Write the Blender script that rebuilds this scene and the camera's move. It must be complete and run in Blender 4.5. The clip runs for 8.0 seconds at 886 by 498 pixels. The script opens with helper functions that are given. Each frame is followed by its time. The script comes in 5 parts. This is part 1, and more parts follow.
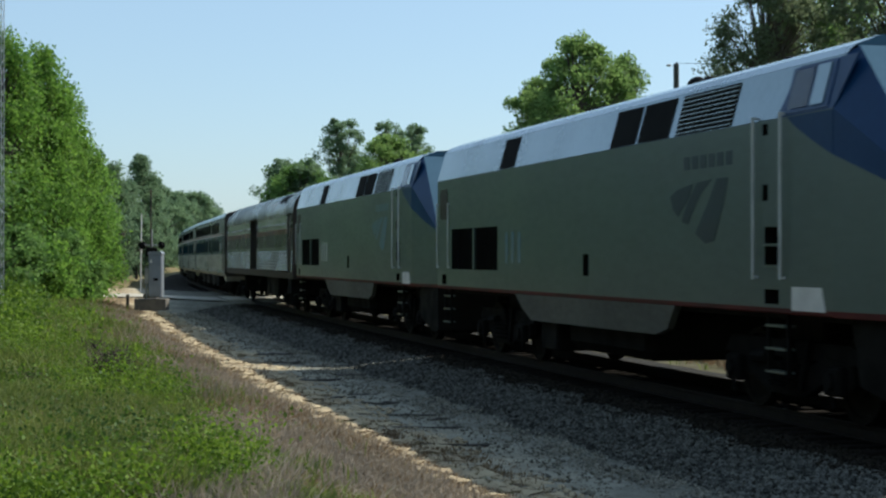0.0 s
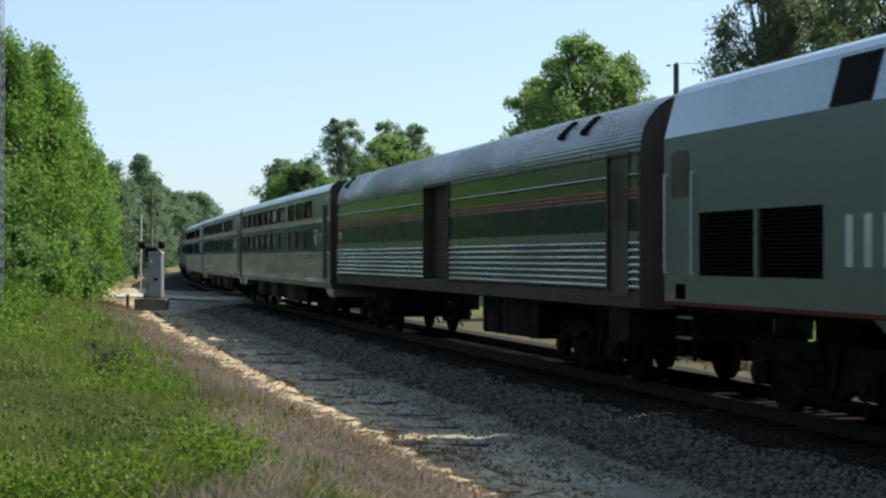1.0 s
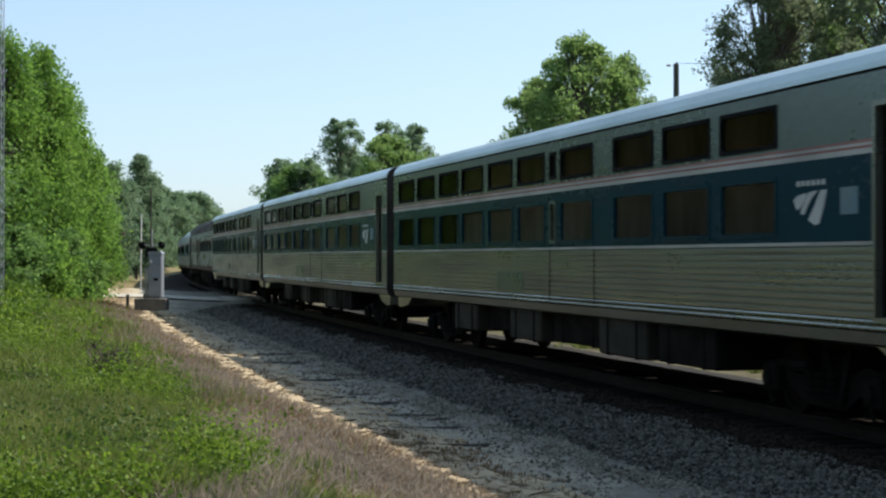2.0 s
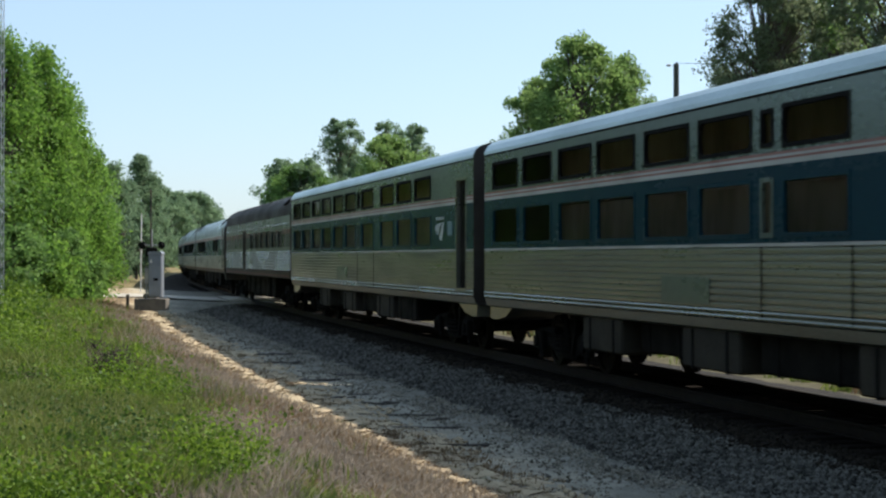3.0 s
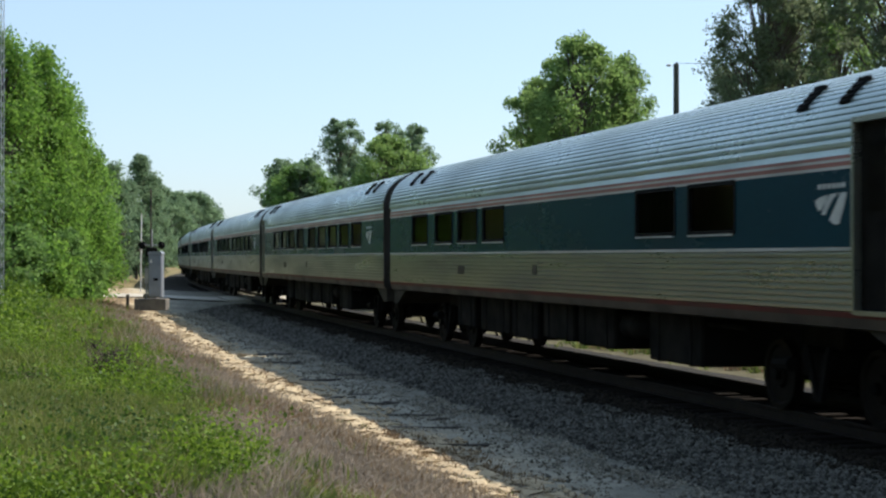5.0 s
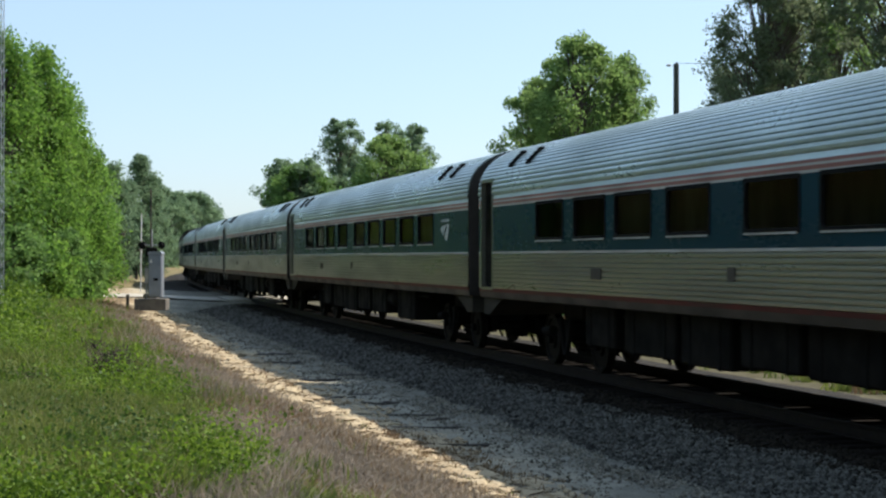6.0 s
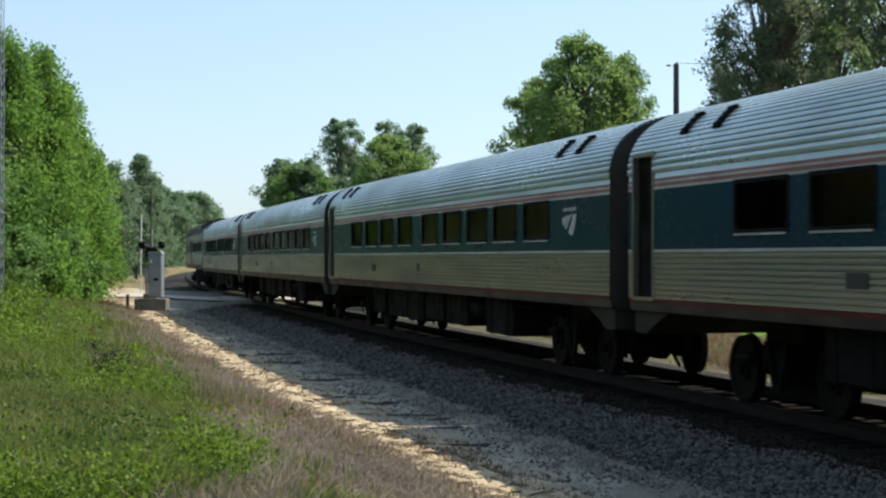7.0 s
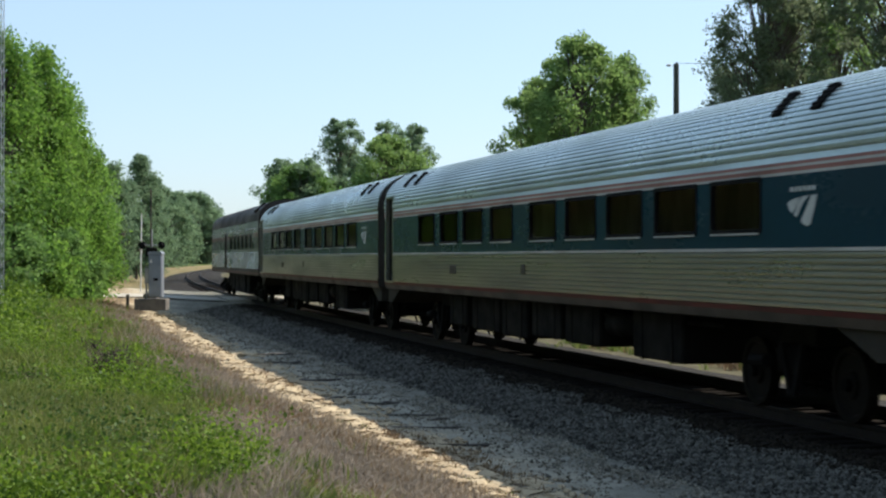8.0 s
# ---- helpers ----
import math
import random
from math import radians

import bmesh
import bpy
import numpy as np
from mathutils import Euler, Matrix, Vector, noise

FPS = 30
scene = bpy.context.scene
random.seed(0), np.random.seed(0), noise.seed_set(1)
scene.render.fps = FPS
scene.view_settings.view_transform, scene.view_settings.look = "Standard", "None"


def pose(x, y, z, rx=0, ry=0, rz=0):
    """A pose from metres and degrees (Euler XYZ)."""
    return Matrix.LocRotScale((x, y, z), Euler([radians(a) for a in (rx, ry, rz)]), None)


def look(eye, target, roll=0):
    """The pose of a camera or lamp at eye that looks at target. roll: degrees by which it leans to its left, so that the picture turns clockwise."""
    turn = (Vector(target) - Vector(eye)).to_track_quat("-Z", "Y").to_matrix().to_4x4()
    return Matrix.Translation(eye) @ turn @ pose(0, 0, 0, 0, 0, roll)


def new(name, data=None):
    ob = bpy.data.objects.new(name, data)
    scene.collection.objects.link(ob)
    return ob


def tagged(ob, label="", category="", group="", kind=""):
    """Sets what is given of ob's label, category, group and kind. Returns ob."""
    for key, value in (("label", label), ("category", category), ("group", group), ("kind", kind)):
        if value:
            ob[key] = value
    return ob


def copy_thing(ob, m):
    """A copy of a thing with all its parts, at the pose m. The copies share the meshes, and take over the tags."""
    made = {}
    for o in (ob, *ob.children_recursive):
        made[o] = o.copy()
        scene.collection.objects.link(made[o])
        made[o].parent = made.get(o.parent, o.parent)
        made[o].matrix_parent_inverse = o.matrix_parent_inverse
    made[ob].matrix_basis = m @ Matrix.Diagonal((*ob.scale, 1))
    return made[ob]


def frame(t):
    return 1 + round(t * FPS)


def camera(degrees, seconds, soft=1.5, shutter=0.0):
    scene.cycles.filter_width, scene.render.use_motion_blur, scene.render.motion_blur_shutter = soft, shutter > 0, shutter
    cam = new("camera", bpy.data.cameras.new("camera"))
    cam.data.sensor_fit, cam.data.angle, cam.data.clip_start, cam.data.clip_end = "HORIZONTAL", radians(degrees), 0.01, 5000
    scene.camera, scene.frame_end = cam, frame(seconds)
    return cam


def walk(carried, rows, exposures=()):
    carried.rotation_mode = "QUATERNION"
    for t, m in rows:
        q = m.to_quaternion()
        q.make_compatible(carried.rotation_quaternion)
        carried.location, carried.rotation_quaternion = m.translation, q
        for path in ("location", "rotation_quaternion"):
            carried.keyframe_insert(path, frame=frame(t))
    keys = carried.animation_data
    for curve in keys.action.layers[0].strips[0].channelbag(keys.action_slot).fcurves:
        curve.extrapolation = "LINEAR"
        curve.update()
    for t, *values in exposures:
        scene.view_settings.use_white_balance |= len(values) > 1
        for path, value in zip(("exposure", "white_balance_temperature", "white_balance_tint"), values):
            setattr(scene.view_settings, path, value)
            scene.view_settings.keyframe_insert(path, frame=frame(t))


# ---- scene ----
CLIP = 8.0
EYE = Vector((0.0, 0.0, 1.7236))
YAW, TILT = 0.2486, 0.0053

# ---- camera and its walk ----
cam = camera(30.175, CLIP, soft=2.3, shutter=0.07)
aim = EYE + 100 * Vector((math.sin(YAW) * math.cos(TILT), math.cos(YAW) * math.cos(TILT), math.sin(TILT)))
walk(cam, [(0.0, look(EYE, aim)), (CLIP, look(EYE, aim))], exposures=[(0.0, 0.82, 6300, 4), (0.5, 0.96, 6400, 7), (1.1, 1.1, 6480, 10), (CLIP, 1.13, 6480, 10)])

# ---- world and sun ----
SUN_ELEV, SUN_AZ = 43.0, 72.0      # azimuth from the track's far direction (+y) towards +x
world = bpy.data.worlds.new("sky")
scene.world = world
world.use_nodes = True
wn = world.node_tree.nodes
sky = wn.new("ShaderNodeTexSky")
sky.sky_type, sky.sun_disc = "NISHITA", False
sky.sun_elevation, sky.sun_rotation = radians(SUN_ELEV), radians(SUN_AZ)
sky.air_density, sky.dust_density, sky.ozone_density = 1.0, 0.7, 4.5
wn["Background"].inputs["Strength"].default_value = 0.088
veil = wn.new("ShaderNodeMix")         # even summer haze over the whole sky
veil.data_type = "RGBA"
veil.inputs[0].default_value = 0.5
veil.inputs[7].default_value = (3.2, 4.1, 5.0, 1)
world.node_tree.links.new(sky.outputs[0], veil.inputs[6])
world.node_tree.links.new(veil.outputs[2], wn["Background"].inputs["Color"])
sun = new("sun", bpy.data.lights.new("sun", "SUN"))
sun.data.energy, sun.data.angle, sun.data.color = 3.7, radians(0.6), (1.0, 0.93, 0.82)
sd = Vector((math.sin(radians(SUN_AZ)) * math.cos(radians(SUN_ELEV)), math.cos(radians(SUN_AZ)) * math.cos(radians(SUN_ELEV)), math.sin(radians(SUN_ELEV))))
sun.matrix_world = look(sd * 50, (0, 0, 0))

# ---- materials ----


def mat(name, c1, c2=None, rough=0.6, metal=0.0, scale=2.0, fine=40.0, bump=0.15, dist=0.01, stretch=(1, 1, 1), spread=(0.35, 0.7), rough2=None, island=0.0, obj_rand=0.0, coat=0.0, spec=0.5):
    """Two colours mixed by broad and fine noise, with fine relief."""
    m = bpy.data.materials.new(name)
    m.use_nodes = True
    nt = m.node_tree
    nd, ln = nt.nodes, nt.links
    bsdf = nd["Principled BSDF"]
    c2 = c2 or tuple(v * 0.7 for v in c1)
    tc = nd.new("ShaderNodeTexCoord")
    mp = nd.new("ShaderNodeMapping")
    mp.inputs["Scale"].default_value = stretch
    ln.new(tc.outputs["Object"], mp.inputs[0])
    n1 = nd.new("ShaderNodeTexNoise")
    n1.inputs["Scale"].default_value, n1.inputs["Detail"].default_value = scale, 6
    n2 = nd.new("ShaderNodeTexNoise")
    n2.inputs["Scale"].default_value, n2.inputs["Detail"].default_value = fine, 4
    ln.new(mp.outputs[0], n1.inputs["Vector"])
    ln.new(mp.outputs[0], n2.inputs["Vector"])
    add = nd.new("ShaderNodeMath")
    add.operation = "MULTIPLY_ADD"
    add.inputs[1].default_value = 0.35
    ln.new(n2.outputs[0], add.inputs[0])
    ln.new(n1.outputs[0], add.inputs[2])
    fac = add.outputs[0]
    if island or obj_rand:
        src = nd.new("ShaderNodeNewGeometry").outputs["Random Per Island"] if island else nd.new("ShaderNodeObjectInfo").outputs["Random"]
        ad2 = nd.new("ShaderNodeMath")
        ad2.operation = "MULTIPLY_ADD"
        ad2.inputs[1].default_value = island or obj_rand
        ln.new(src, ad2.inputs[0])
        ln.new(fac, ad2.inputs[2])
        sub = nd.new("ShaderNodeMath")
        sub.operation = "SUBTRACT"
        sub.inputs[1].default_value = (island or obj_rand) / 2
        ln.new(ad2.outputs[0], sub.inputs[0])
        fac = sub.outputs[0]
    mr = nd.new("ShaderNodeMapRange")
    mr.inputs[1].default_value, mr.inputs[2].default_value = spread[0] + 0.17, spread[1] + 0.17
    ln.new(fac, mr.inputs[0])
    mix = nd.new("ShaderNodeMix")
    mix.data_type = "RGBA"
    mix.inputs[6].default_value, mix.inputs[7].default_value = (*c1, 1), (*c2, 1)
    ln.new(mr.outputs[0], mix.inputs[0])
    ln.new(mix.outputs[2], bsdf.inputs["Base Color"])
    bsdf.inputs["Metallic"].default_value = metal
    bsdf.inputs["Specular IOR Level"].default_value = spec
    if rough2 is None:
        bsdf.inputs["Roughness"].default_value = rough
    else:
        rr = nd.new("ShaderNodeMapRange")
        rr.inputs[3].default_value, rr.inputs[4].default_value = rough, rough2
        ln.new(mr.outputs[0], rr.inputs[0])
        ln.new(rr.outputs[0], bsdf.inputs["Roughness"])
    if coat:
        bsdf.inputs["Coat Weight"].default_value, bsdf.inputs["Coat Roughness"].default_value = coat, 0.12
    if bump:
        bp = nd.new("ShaderNodeBump")
        bp.inputs["Strength"].default_value, bp.inputs["Distance"].default_value = bump, dist
        ln.new(n2.outputs[0], bp.inputs["Height"])
        ln.new(bp.outputs[0], bsdf.inputs["Normal"])
    return m


def leaf_mat(name, c1, c2, glow=0.35, rough=0.65):
    """Leaf or blade: diffuse and gloss with light coming through, varied leaf by leaf."""
    m = bpy.data.materials.new(name)
    m.use_nodes = True
    nd, ln = m.node_tree.nodes, m.node_tree.links
    bsdf, outp = nd["Principled BSDF"], nd["Material Output"]
    geo = nd.new("ShaderNodeNewGeometry")
    tc = nd.new("ShaderNodeTexCoord")
    ns = nd.new("ShaderNodeTexNoise")
    ns.inputs["Scale"].default_value = 0.45
    ln.new(tc.outputs["Object"], ns.inputs["Vector"])
    ma = nd.new("ShaderNodeMath")
    ma.operation = "MULTIPLY_ADD"
    ma.inputs[1].default_value = 0.55
    ln.new(geo.outputs["Random Per Island"], ma.inputs[0])
    ln.new(ns.outputs[0], ma.inputs[2])
    mr = nd.new("ShaderNodeMapRange")
    mr.inputs[1].default_value, mr.inputs[2].default_value = 0.4, 1.15
    ln.new(ma.outputs[0], mr.inputs[0])
    mix = nd.new("ShaderNodeMix")
    mix.data_type = "RGBA"
    mix.inputs[6].default_value, mix.inputs[7].default_value = (*c1, 1), (*c2, 1)
    ln.new(mr.outputs[0], mix.inputs[0])
    ln.new(mix.outputs[2], bsdf.inputs["Base Color"])
    bsdf.inputs["Roughness"].default_value = rough
    bsdf.inputs["Specular IOR Level"].default_value = 0.25
    tr = nd.new("ShaderNodeBsdfTranslucent")
    ln.new(mix.outputs[2], tr.inputs["Color"])
    ms = nd.new("ShaderNodeMixShader")
    ms.inputs[0].default_value = glow
    ln.new(bsdf.outputs[0], ms.inputs[1])
    ln.new(tr.outputs[0], ms.inputs[2])
    ln.new(ms.outputs[0], outp.inputs["Surface"])
    return m


def glass_mat(name, tint, rough=0.03, ior=1.45):
    m = bpy.data.materials.new(name)
    m.use_nodes = True
    b = m.node_tree.nodes["Principled BSDF"]
    b.inputs["Base Color"].default_value = (*tint, 1)
    b.inputs["Specular IOR Level"].default_value = 0.3
    b.inputs["Roughness"].default_value, b.inputs["Transmission Weight"].default_value, b.inputs["IOR"].default_value = rough, 1.0, ior
    return m


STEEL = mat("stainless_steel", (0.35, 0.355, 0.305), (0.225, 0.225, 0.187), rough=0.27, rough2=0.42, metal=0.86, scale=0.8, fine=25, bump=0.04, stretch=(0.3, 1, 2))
# Stainless like the sides, coloured paler and bluer for sky sheen on the roof.
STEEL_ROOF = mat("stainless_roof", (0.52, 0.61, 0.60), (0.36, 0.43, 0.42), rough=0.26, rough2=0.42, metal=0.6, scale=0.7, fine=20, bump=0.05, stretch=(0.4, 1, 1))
STEEL_RIB = mat("ribbed_steel", (0.29, 0.31, 0.275), (0.17, 0.18, 0.155), rough=0.2, rough2=0.36, metal=0.92, scale=0.8, fine=25, bump=0.03, stretch=(0.3, 1, 1))
DARK_STEEL_ROOF = mat("dark_stainless_roof", (0.19, 0.215, 0.21), (0.105, 0.12, 0.115), rough=0.22, rough2=0.40, metal=0.9, scale=0.7, fine=20, bump=0.04, stretch=(0.4, 1, 1))
GREY_ROOF = mat("dark_roof_paint", (0.070, 0.064, 0.060), (0.036, 0.033, 0.031), rough=0.5, rough2=0.75, scale=0.6, fine=30, bump=0.1, stretch=(0.5, 1, 1), spec=0.15)
# Pale cyan carries the sky's light on eaves and roof.
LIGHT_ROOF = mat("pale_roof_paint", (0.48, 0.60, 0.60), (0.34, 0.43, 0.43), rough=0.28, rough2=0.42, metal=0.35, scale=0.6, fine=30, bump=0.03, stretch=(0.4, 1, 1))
BLUE_BAND = mat("dark_blue_paint", (0.010, 0.045, 0.066), (0.008, 0.033, 0.049), rough=0.22, rough2=0.32, scale=0.7, fine=15, bump=0.02, stretch=(0.4, 1, 1), spec=0.08)
INK_BAND = mat("blue_black_paint", (0.013, 0.025, 0.030), (0.009, 0.017, 0.020), rough=0.25, rough2=0.35, scale=0.7, fine=15, bump=0.02, spec=0.14)
RED = mat("faded_red_stripe_paint", (0.30, 0.125, 0.105), (0.19, 0.08, 0.07), rough=0.4, scale=1, bump=0.02, spec=0.2)
DULL_RED = mat("grimy_red_paint", (0.12, 0.022, 0.020), (0.055, 0.018, 0.016), rough=0.5, scale=1, bump=0.02, spec=0.12)
WHITE = mat("white_stripe_paint", (0.50, 0.50, 0.48), (0.33, 0.33, 0.31), rough=0.4, scale=1, bump=0.02, spec=0.2)
PANEL = mat("grey_panel", (0.18, 0.225, 0.205), (0.125, 0.155, 0.14), rough=0.24, rough2=0.38, metal=0.55, scale=0.5, fine=12, bump=0.03, stretch=(0.4, 1, 1))
BRIGHT_PANEL = mat("mirror_finish_panel", (0.25, 0.30, 0.235), (0.17, 0.205, 0.16), rough=0.14, rough2=0.26, metal=0.92, scale=0.5, fine=12, bump=0.03, stretch=(0.4, 1, 1))
# Light silver paint, darkened for the shade on the side facing the camera.
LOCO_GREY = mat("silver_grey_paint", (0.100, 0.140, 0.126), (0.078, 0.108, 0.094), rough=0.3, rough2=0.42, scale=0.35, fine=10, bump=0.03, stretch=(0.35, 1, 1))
DUSTY_GREY = mat("dusty_silver_paint", (0.110, 0.112, 0.092), (0.072, 0.070, 0.056), rough=0.5, rough2=0.65, scale=0.8, fine=14, bump=0.04, stretch=(0.35, 1, 1), spec=0.25)
# Same silver as the side, coloured paler and bluer for sky light on the slope.
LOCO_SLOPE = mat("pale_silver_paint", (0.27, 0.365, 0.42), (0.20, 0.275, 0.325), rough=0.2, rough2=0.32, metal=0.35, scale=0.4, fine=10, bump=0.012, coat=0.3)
LOCO_BLUE = mat("royal_blue_paint", (0.008, 0.045, 0.135), (0.006, 0.033, 0.10), rough=0.3, rough2=0.42, scale=0.5, fine=10, bump=0.02, spec=0.2)
# Nose front made pale blue for the sky light that falls on it.
NOSE_PALE = mat("pale_blue_nose_paint", (0.085, 0.15, 0.215), (0.065, 0.12, 0.175), rough=1.0, scale=0.5, fine=10, bump=0.02, spec=0.02)
LOGO_BLUE = mat("faded_blue_decal", (0.012, 0.028, 0.038), (0.02, 0.04, 0.05), rough=0.4, scale=2, bump=0.0)
LOGO_TEAL = mat("sun_faded_blue_decal", (0.10, 0.20, 0.26), (0.16, 0.22, 0.235), rough=0.4, scale=3, bump=0.0)
LOGO_PALE = mat("pale_decal", (0.55, 0.57, 0.56), (0.42, 0.44, 0.44), rough=0.4, scale=3, bump=0.0)
# Grimy running gear, near black with the shade under the cars in its colour.
DARK_METAL = mat("near_black_steel", (0.013, 0.0125, 0.012), (0.008, 0.008, 0.0075), rough=0.65, rough2=0.85, scale=2, fine=30, bump=0.2, spec=0.04)
BOX_METAL = mat("near_black_equipment_paint", (0.012, 0.0115, 0.0105), (0.007, 0.0068, 0.0062), rough=0.6, rough2=0.8, scale=2.5, fine=30, bump=0.15, spec=0.04)
SKIRT_GREY = mat("dusty_skirt_paint", (0.045, 0.041, 0.033), (0.028, 0.026, 0.021), rough=0.6, rough2=0.75, scale=1.5, fine=25, bump=0.1, spec=0.08)
RUBBER = mat("black_rubber", (0.012, 0.012, 0.012), (0.008, 0.008, 0.008), rough=0.8, scale=3, bump=0.1, spec=0.05)
INTERIOR = mat("dim_car_interior", (0.42, 0.38, 0.33), (0.22, 0.195, 0.17), rough=0.9, scale=1.2, fine=6, bump=0.0, stretch=(1, 1, 0.3), spec=0.1)
GRILLE = mat("black_grille", (0.012, 0.012, 0.012), (0.007, 0.007, 0.007), rough=0.85, scale=3, bump=0.05, spec=0.06)
END_BROWN = mat("brown_end_steel", (0.065, 0.052, 0.045), (0.043, 0.035, 0.031), rough=0.6, scale=1.5, bump=0.1, spec=0.15)
END_GREY = mat("dark_end_steel", (0.05, 0.045, 0.04), (0.03, 0.027, 0.024), rough=0.6, rough2=0.8, scale=1.5, fine=20, bump=0.15, spec=0.2)
DOOR_GREY = mat("dull_door_steel", (0.075, 0.068, 0.06), (0.05, 0.045, 0.04), rough=0.45, rough2=0.6, metal=0.4, scale=1.2, bump=0.08, spec=0.18)
# Wheel colour darkened too, for the shade beneath the floor.
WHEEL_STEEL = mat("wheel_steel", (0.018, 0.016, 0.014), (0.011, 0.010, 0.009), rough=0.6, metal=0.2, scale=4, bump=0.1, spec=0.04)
GLASS = glass_mat("tinted_glass", (0.88, 0.85, 0.80), 0.05, 1.04)
PALE_GLASS = glass_mat("clear_glass", (0.55, 0.6, 0.62))
# Rails and ties coloured near black: the shade under the train is in them.
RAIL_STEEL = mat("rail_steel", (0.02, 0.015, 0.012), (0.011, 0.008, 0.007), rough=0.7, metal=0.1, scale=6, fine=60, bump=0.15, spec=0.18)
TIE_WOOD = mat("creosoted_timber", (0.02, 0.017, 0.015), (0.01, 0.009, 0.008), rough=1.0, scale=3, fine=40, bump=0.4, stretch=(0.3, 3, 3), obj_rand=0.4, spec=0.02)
STONE = mat("ballast_stone", (0.145, 0.142, 0.125), (0.030, 0.031, 0.028), rough=0.9, scale=3, fine=40, bump=0.3, island=0.9, spread=(0.15, 0.9), spec=0.15)
SANDY_STONE = mat("sandy_gravel", (0.27, 0.25, 0.20), (0.09, 0.085, 0.072), rough=0.9, scale=3, fine=40, bump=0.3, island=0.9, spread=(0.15, 0.9), spec=0.15)
# Oil-brown stones, darkened further for the shade the train throws by the rail.
OILY_SHADE_STONE = mat("oily_ballast_stone", (0.034, 0.029, 0.022), (0.011, 0.009, 0.007), rough=0.9, scale=4, fine=50, bump=0.3, island=0.9, spread=(0.15, 0.9), spec=0.08)
# Bed colour also holds the shade beneath the train.
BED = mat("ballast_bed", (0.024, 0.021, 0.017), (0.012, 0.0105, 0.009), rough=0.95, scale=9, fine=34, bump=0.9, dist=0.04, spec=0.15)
# Concrete coloured darker for the shade on the cabinet footing.
CONCRETE = mat("shade_dark_concrete", (0.15, 0.135, 0.115), (0.09, 0.08, 0.07), rough=0.85, scale=3, fine=40, bump=0.25)
ALU = mat("aluminium_cabinet", (0.25, 0.28, 0.32), (0.19, 0.21, 0.25), rough=0.45, rough2=0.6, metal=0.35, scale=2, fine=20, bump=0.05)
GALV = mat("galvanised_steel", (0.40, 0.41, 0.42), (0.27, 0.28, 0.29), rough=0.5, metal=0.6, scale=4, bump=0.1)
OLD_TIMBER = mat("bleached_old_timber", (0.075, 0.065, 0.055), (0.04, 0.035, 0.03), rough=0.9, scale=4, fine=40, bump=0.4)
POLE_WOOD = mat("weathered_pole_wood", (0.075, 0.07, 0.062), (0.042, 0.04, 0.036), rough=0.9, scale=2, fine=30, bump=0.3, stretch=(3, 3, 0.4))
ASPHALT = mat("sandy_asphalt", (0.32, 0.30, 0.26), (0.44, 0.40, 0.33), rough=0.9, scale=0.7, fine=30, bump=0.3)
SAND = mat("pale_sand", (0.47, 0.385, 0.255), (0.27, 0.205, 0.13), rough=0.95, scale=1.2, fine=30, bump=0.4, dist=0.02, spec=0.1)
BARK = mat("grey_brown_bark", (0.12, 0.095, 0.075), (0.06, 0.048, 0.038), rough=0.9, scale=3, fine=22, bump=0.6, dist=0.03, stretch=(2, 2, 0.5))
RED_LAMP = mat("red_lens", (0.30, 0.02, 0.015), (0.2, 0.012, 0.01), rough=0.2, scale=5, bump=0.0)
STONE_WHITE = mat("white_enamel", (0.75, 0.74, 0.72), (0.6, 0.59, 0.57), rough=0.4, scale=3, bump=0.02)
LEAF_BRIGHT = leaf_mat("spring_leaf", (0.068, 0.165, 0.025), (0.195, 0.325, 0.058), 0.58)
LEAF_MID = leaf_mat("broad_leaf", (0.085, 0.175, 0.045), (0.17, 0.28, 0.075), 0.58)
LEAF_DARK = leaf_mat("pine_needle", (0.105, 0.14, 0.08), (0.18, 0.215, 0.12), 0.6)
LEAF_OLIVE = leaf_mat("oak_leaf", (0.12, 0.205, 0.06), (0.23, 0.335, 0.105), 0.62)
# Paler, bluer leaf: the haze over distant trees is put into its colour.
LEAF_FAR = leaf_mat("haze_pale_leaf", (0.11, 0.18, 0.10), (0.185, 0.265, 0.145), 0.62)
WEED_DEEP = leaf_mat("deep_green_weed_leaf", (0.022, 0.058, 0.010), (0.085, 0.145, 0.028), 0.4)
WEED = leaf_mat("weed_leaf", (0.03, 0.08, 0.008), (0.195, 0.295, 0.035), 0.48)
GRASS_GREEN = leaf_mat("green_blade", (0.065, 0.105, 0.02), (0.19, 0.225, 0.058), 0.42)
GRASS_DRY = leaf_mat("dry_blade", (0.165, 0.14, 0.112), (0.31, 0.262, 0.20), 0.35)
GRASS_RUST = leaf_mat("rusty_blade", (0.125, 0.085, 0.055), (0.24, 0.165, 0.09), 0.35)

# ---- building helpers ----


def finish(name, bm, material, parent=None, label="", m=None, smooth=False):
    me = bpy.data.meshes.new(name)
    bm.normal_update()
    bm.to_mesh(me)
    bm.free()
    return place(name, me, material, parent, label, m, smooth)


def place(name, me, material=None, parent=None, label="", m=None, smooth=False):
    if material is not None and not me.materials:
        me.materials.append(material)
    if smooth:
        for p in me.polygons:
            p.use_smooth = True
    ob = new(name, me)
    if parent is not None:
        ob.parent = parent
    if m is not None:
        ob.matrix_basis = m
    if label:
        ob["label"] = label
    return ob


def part(name, bm, material, parent, label="", m=None, smooth=False):
    return finish(name, bm, material, parent, label, m, smooth)


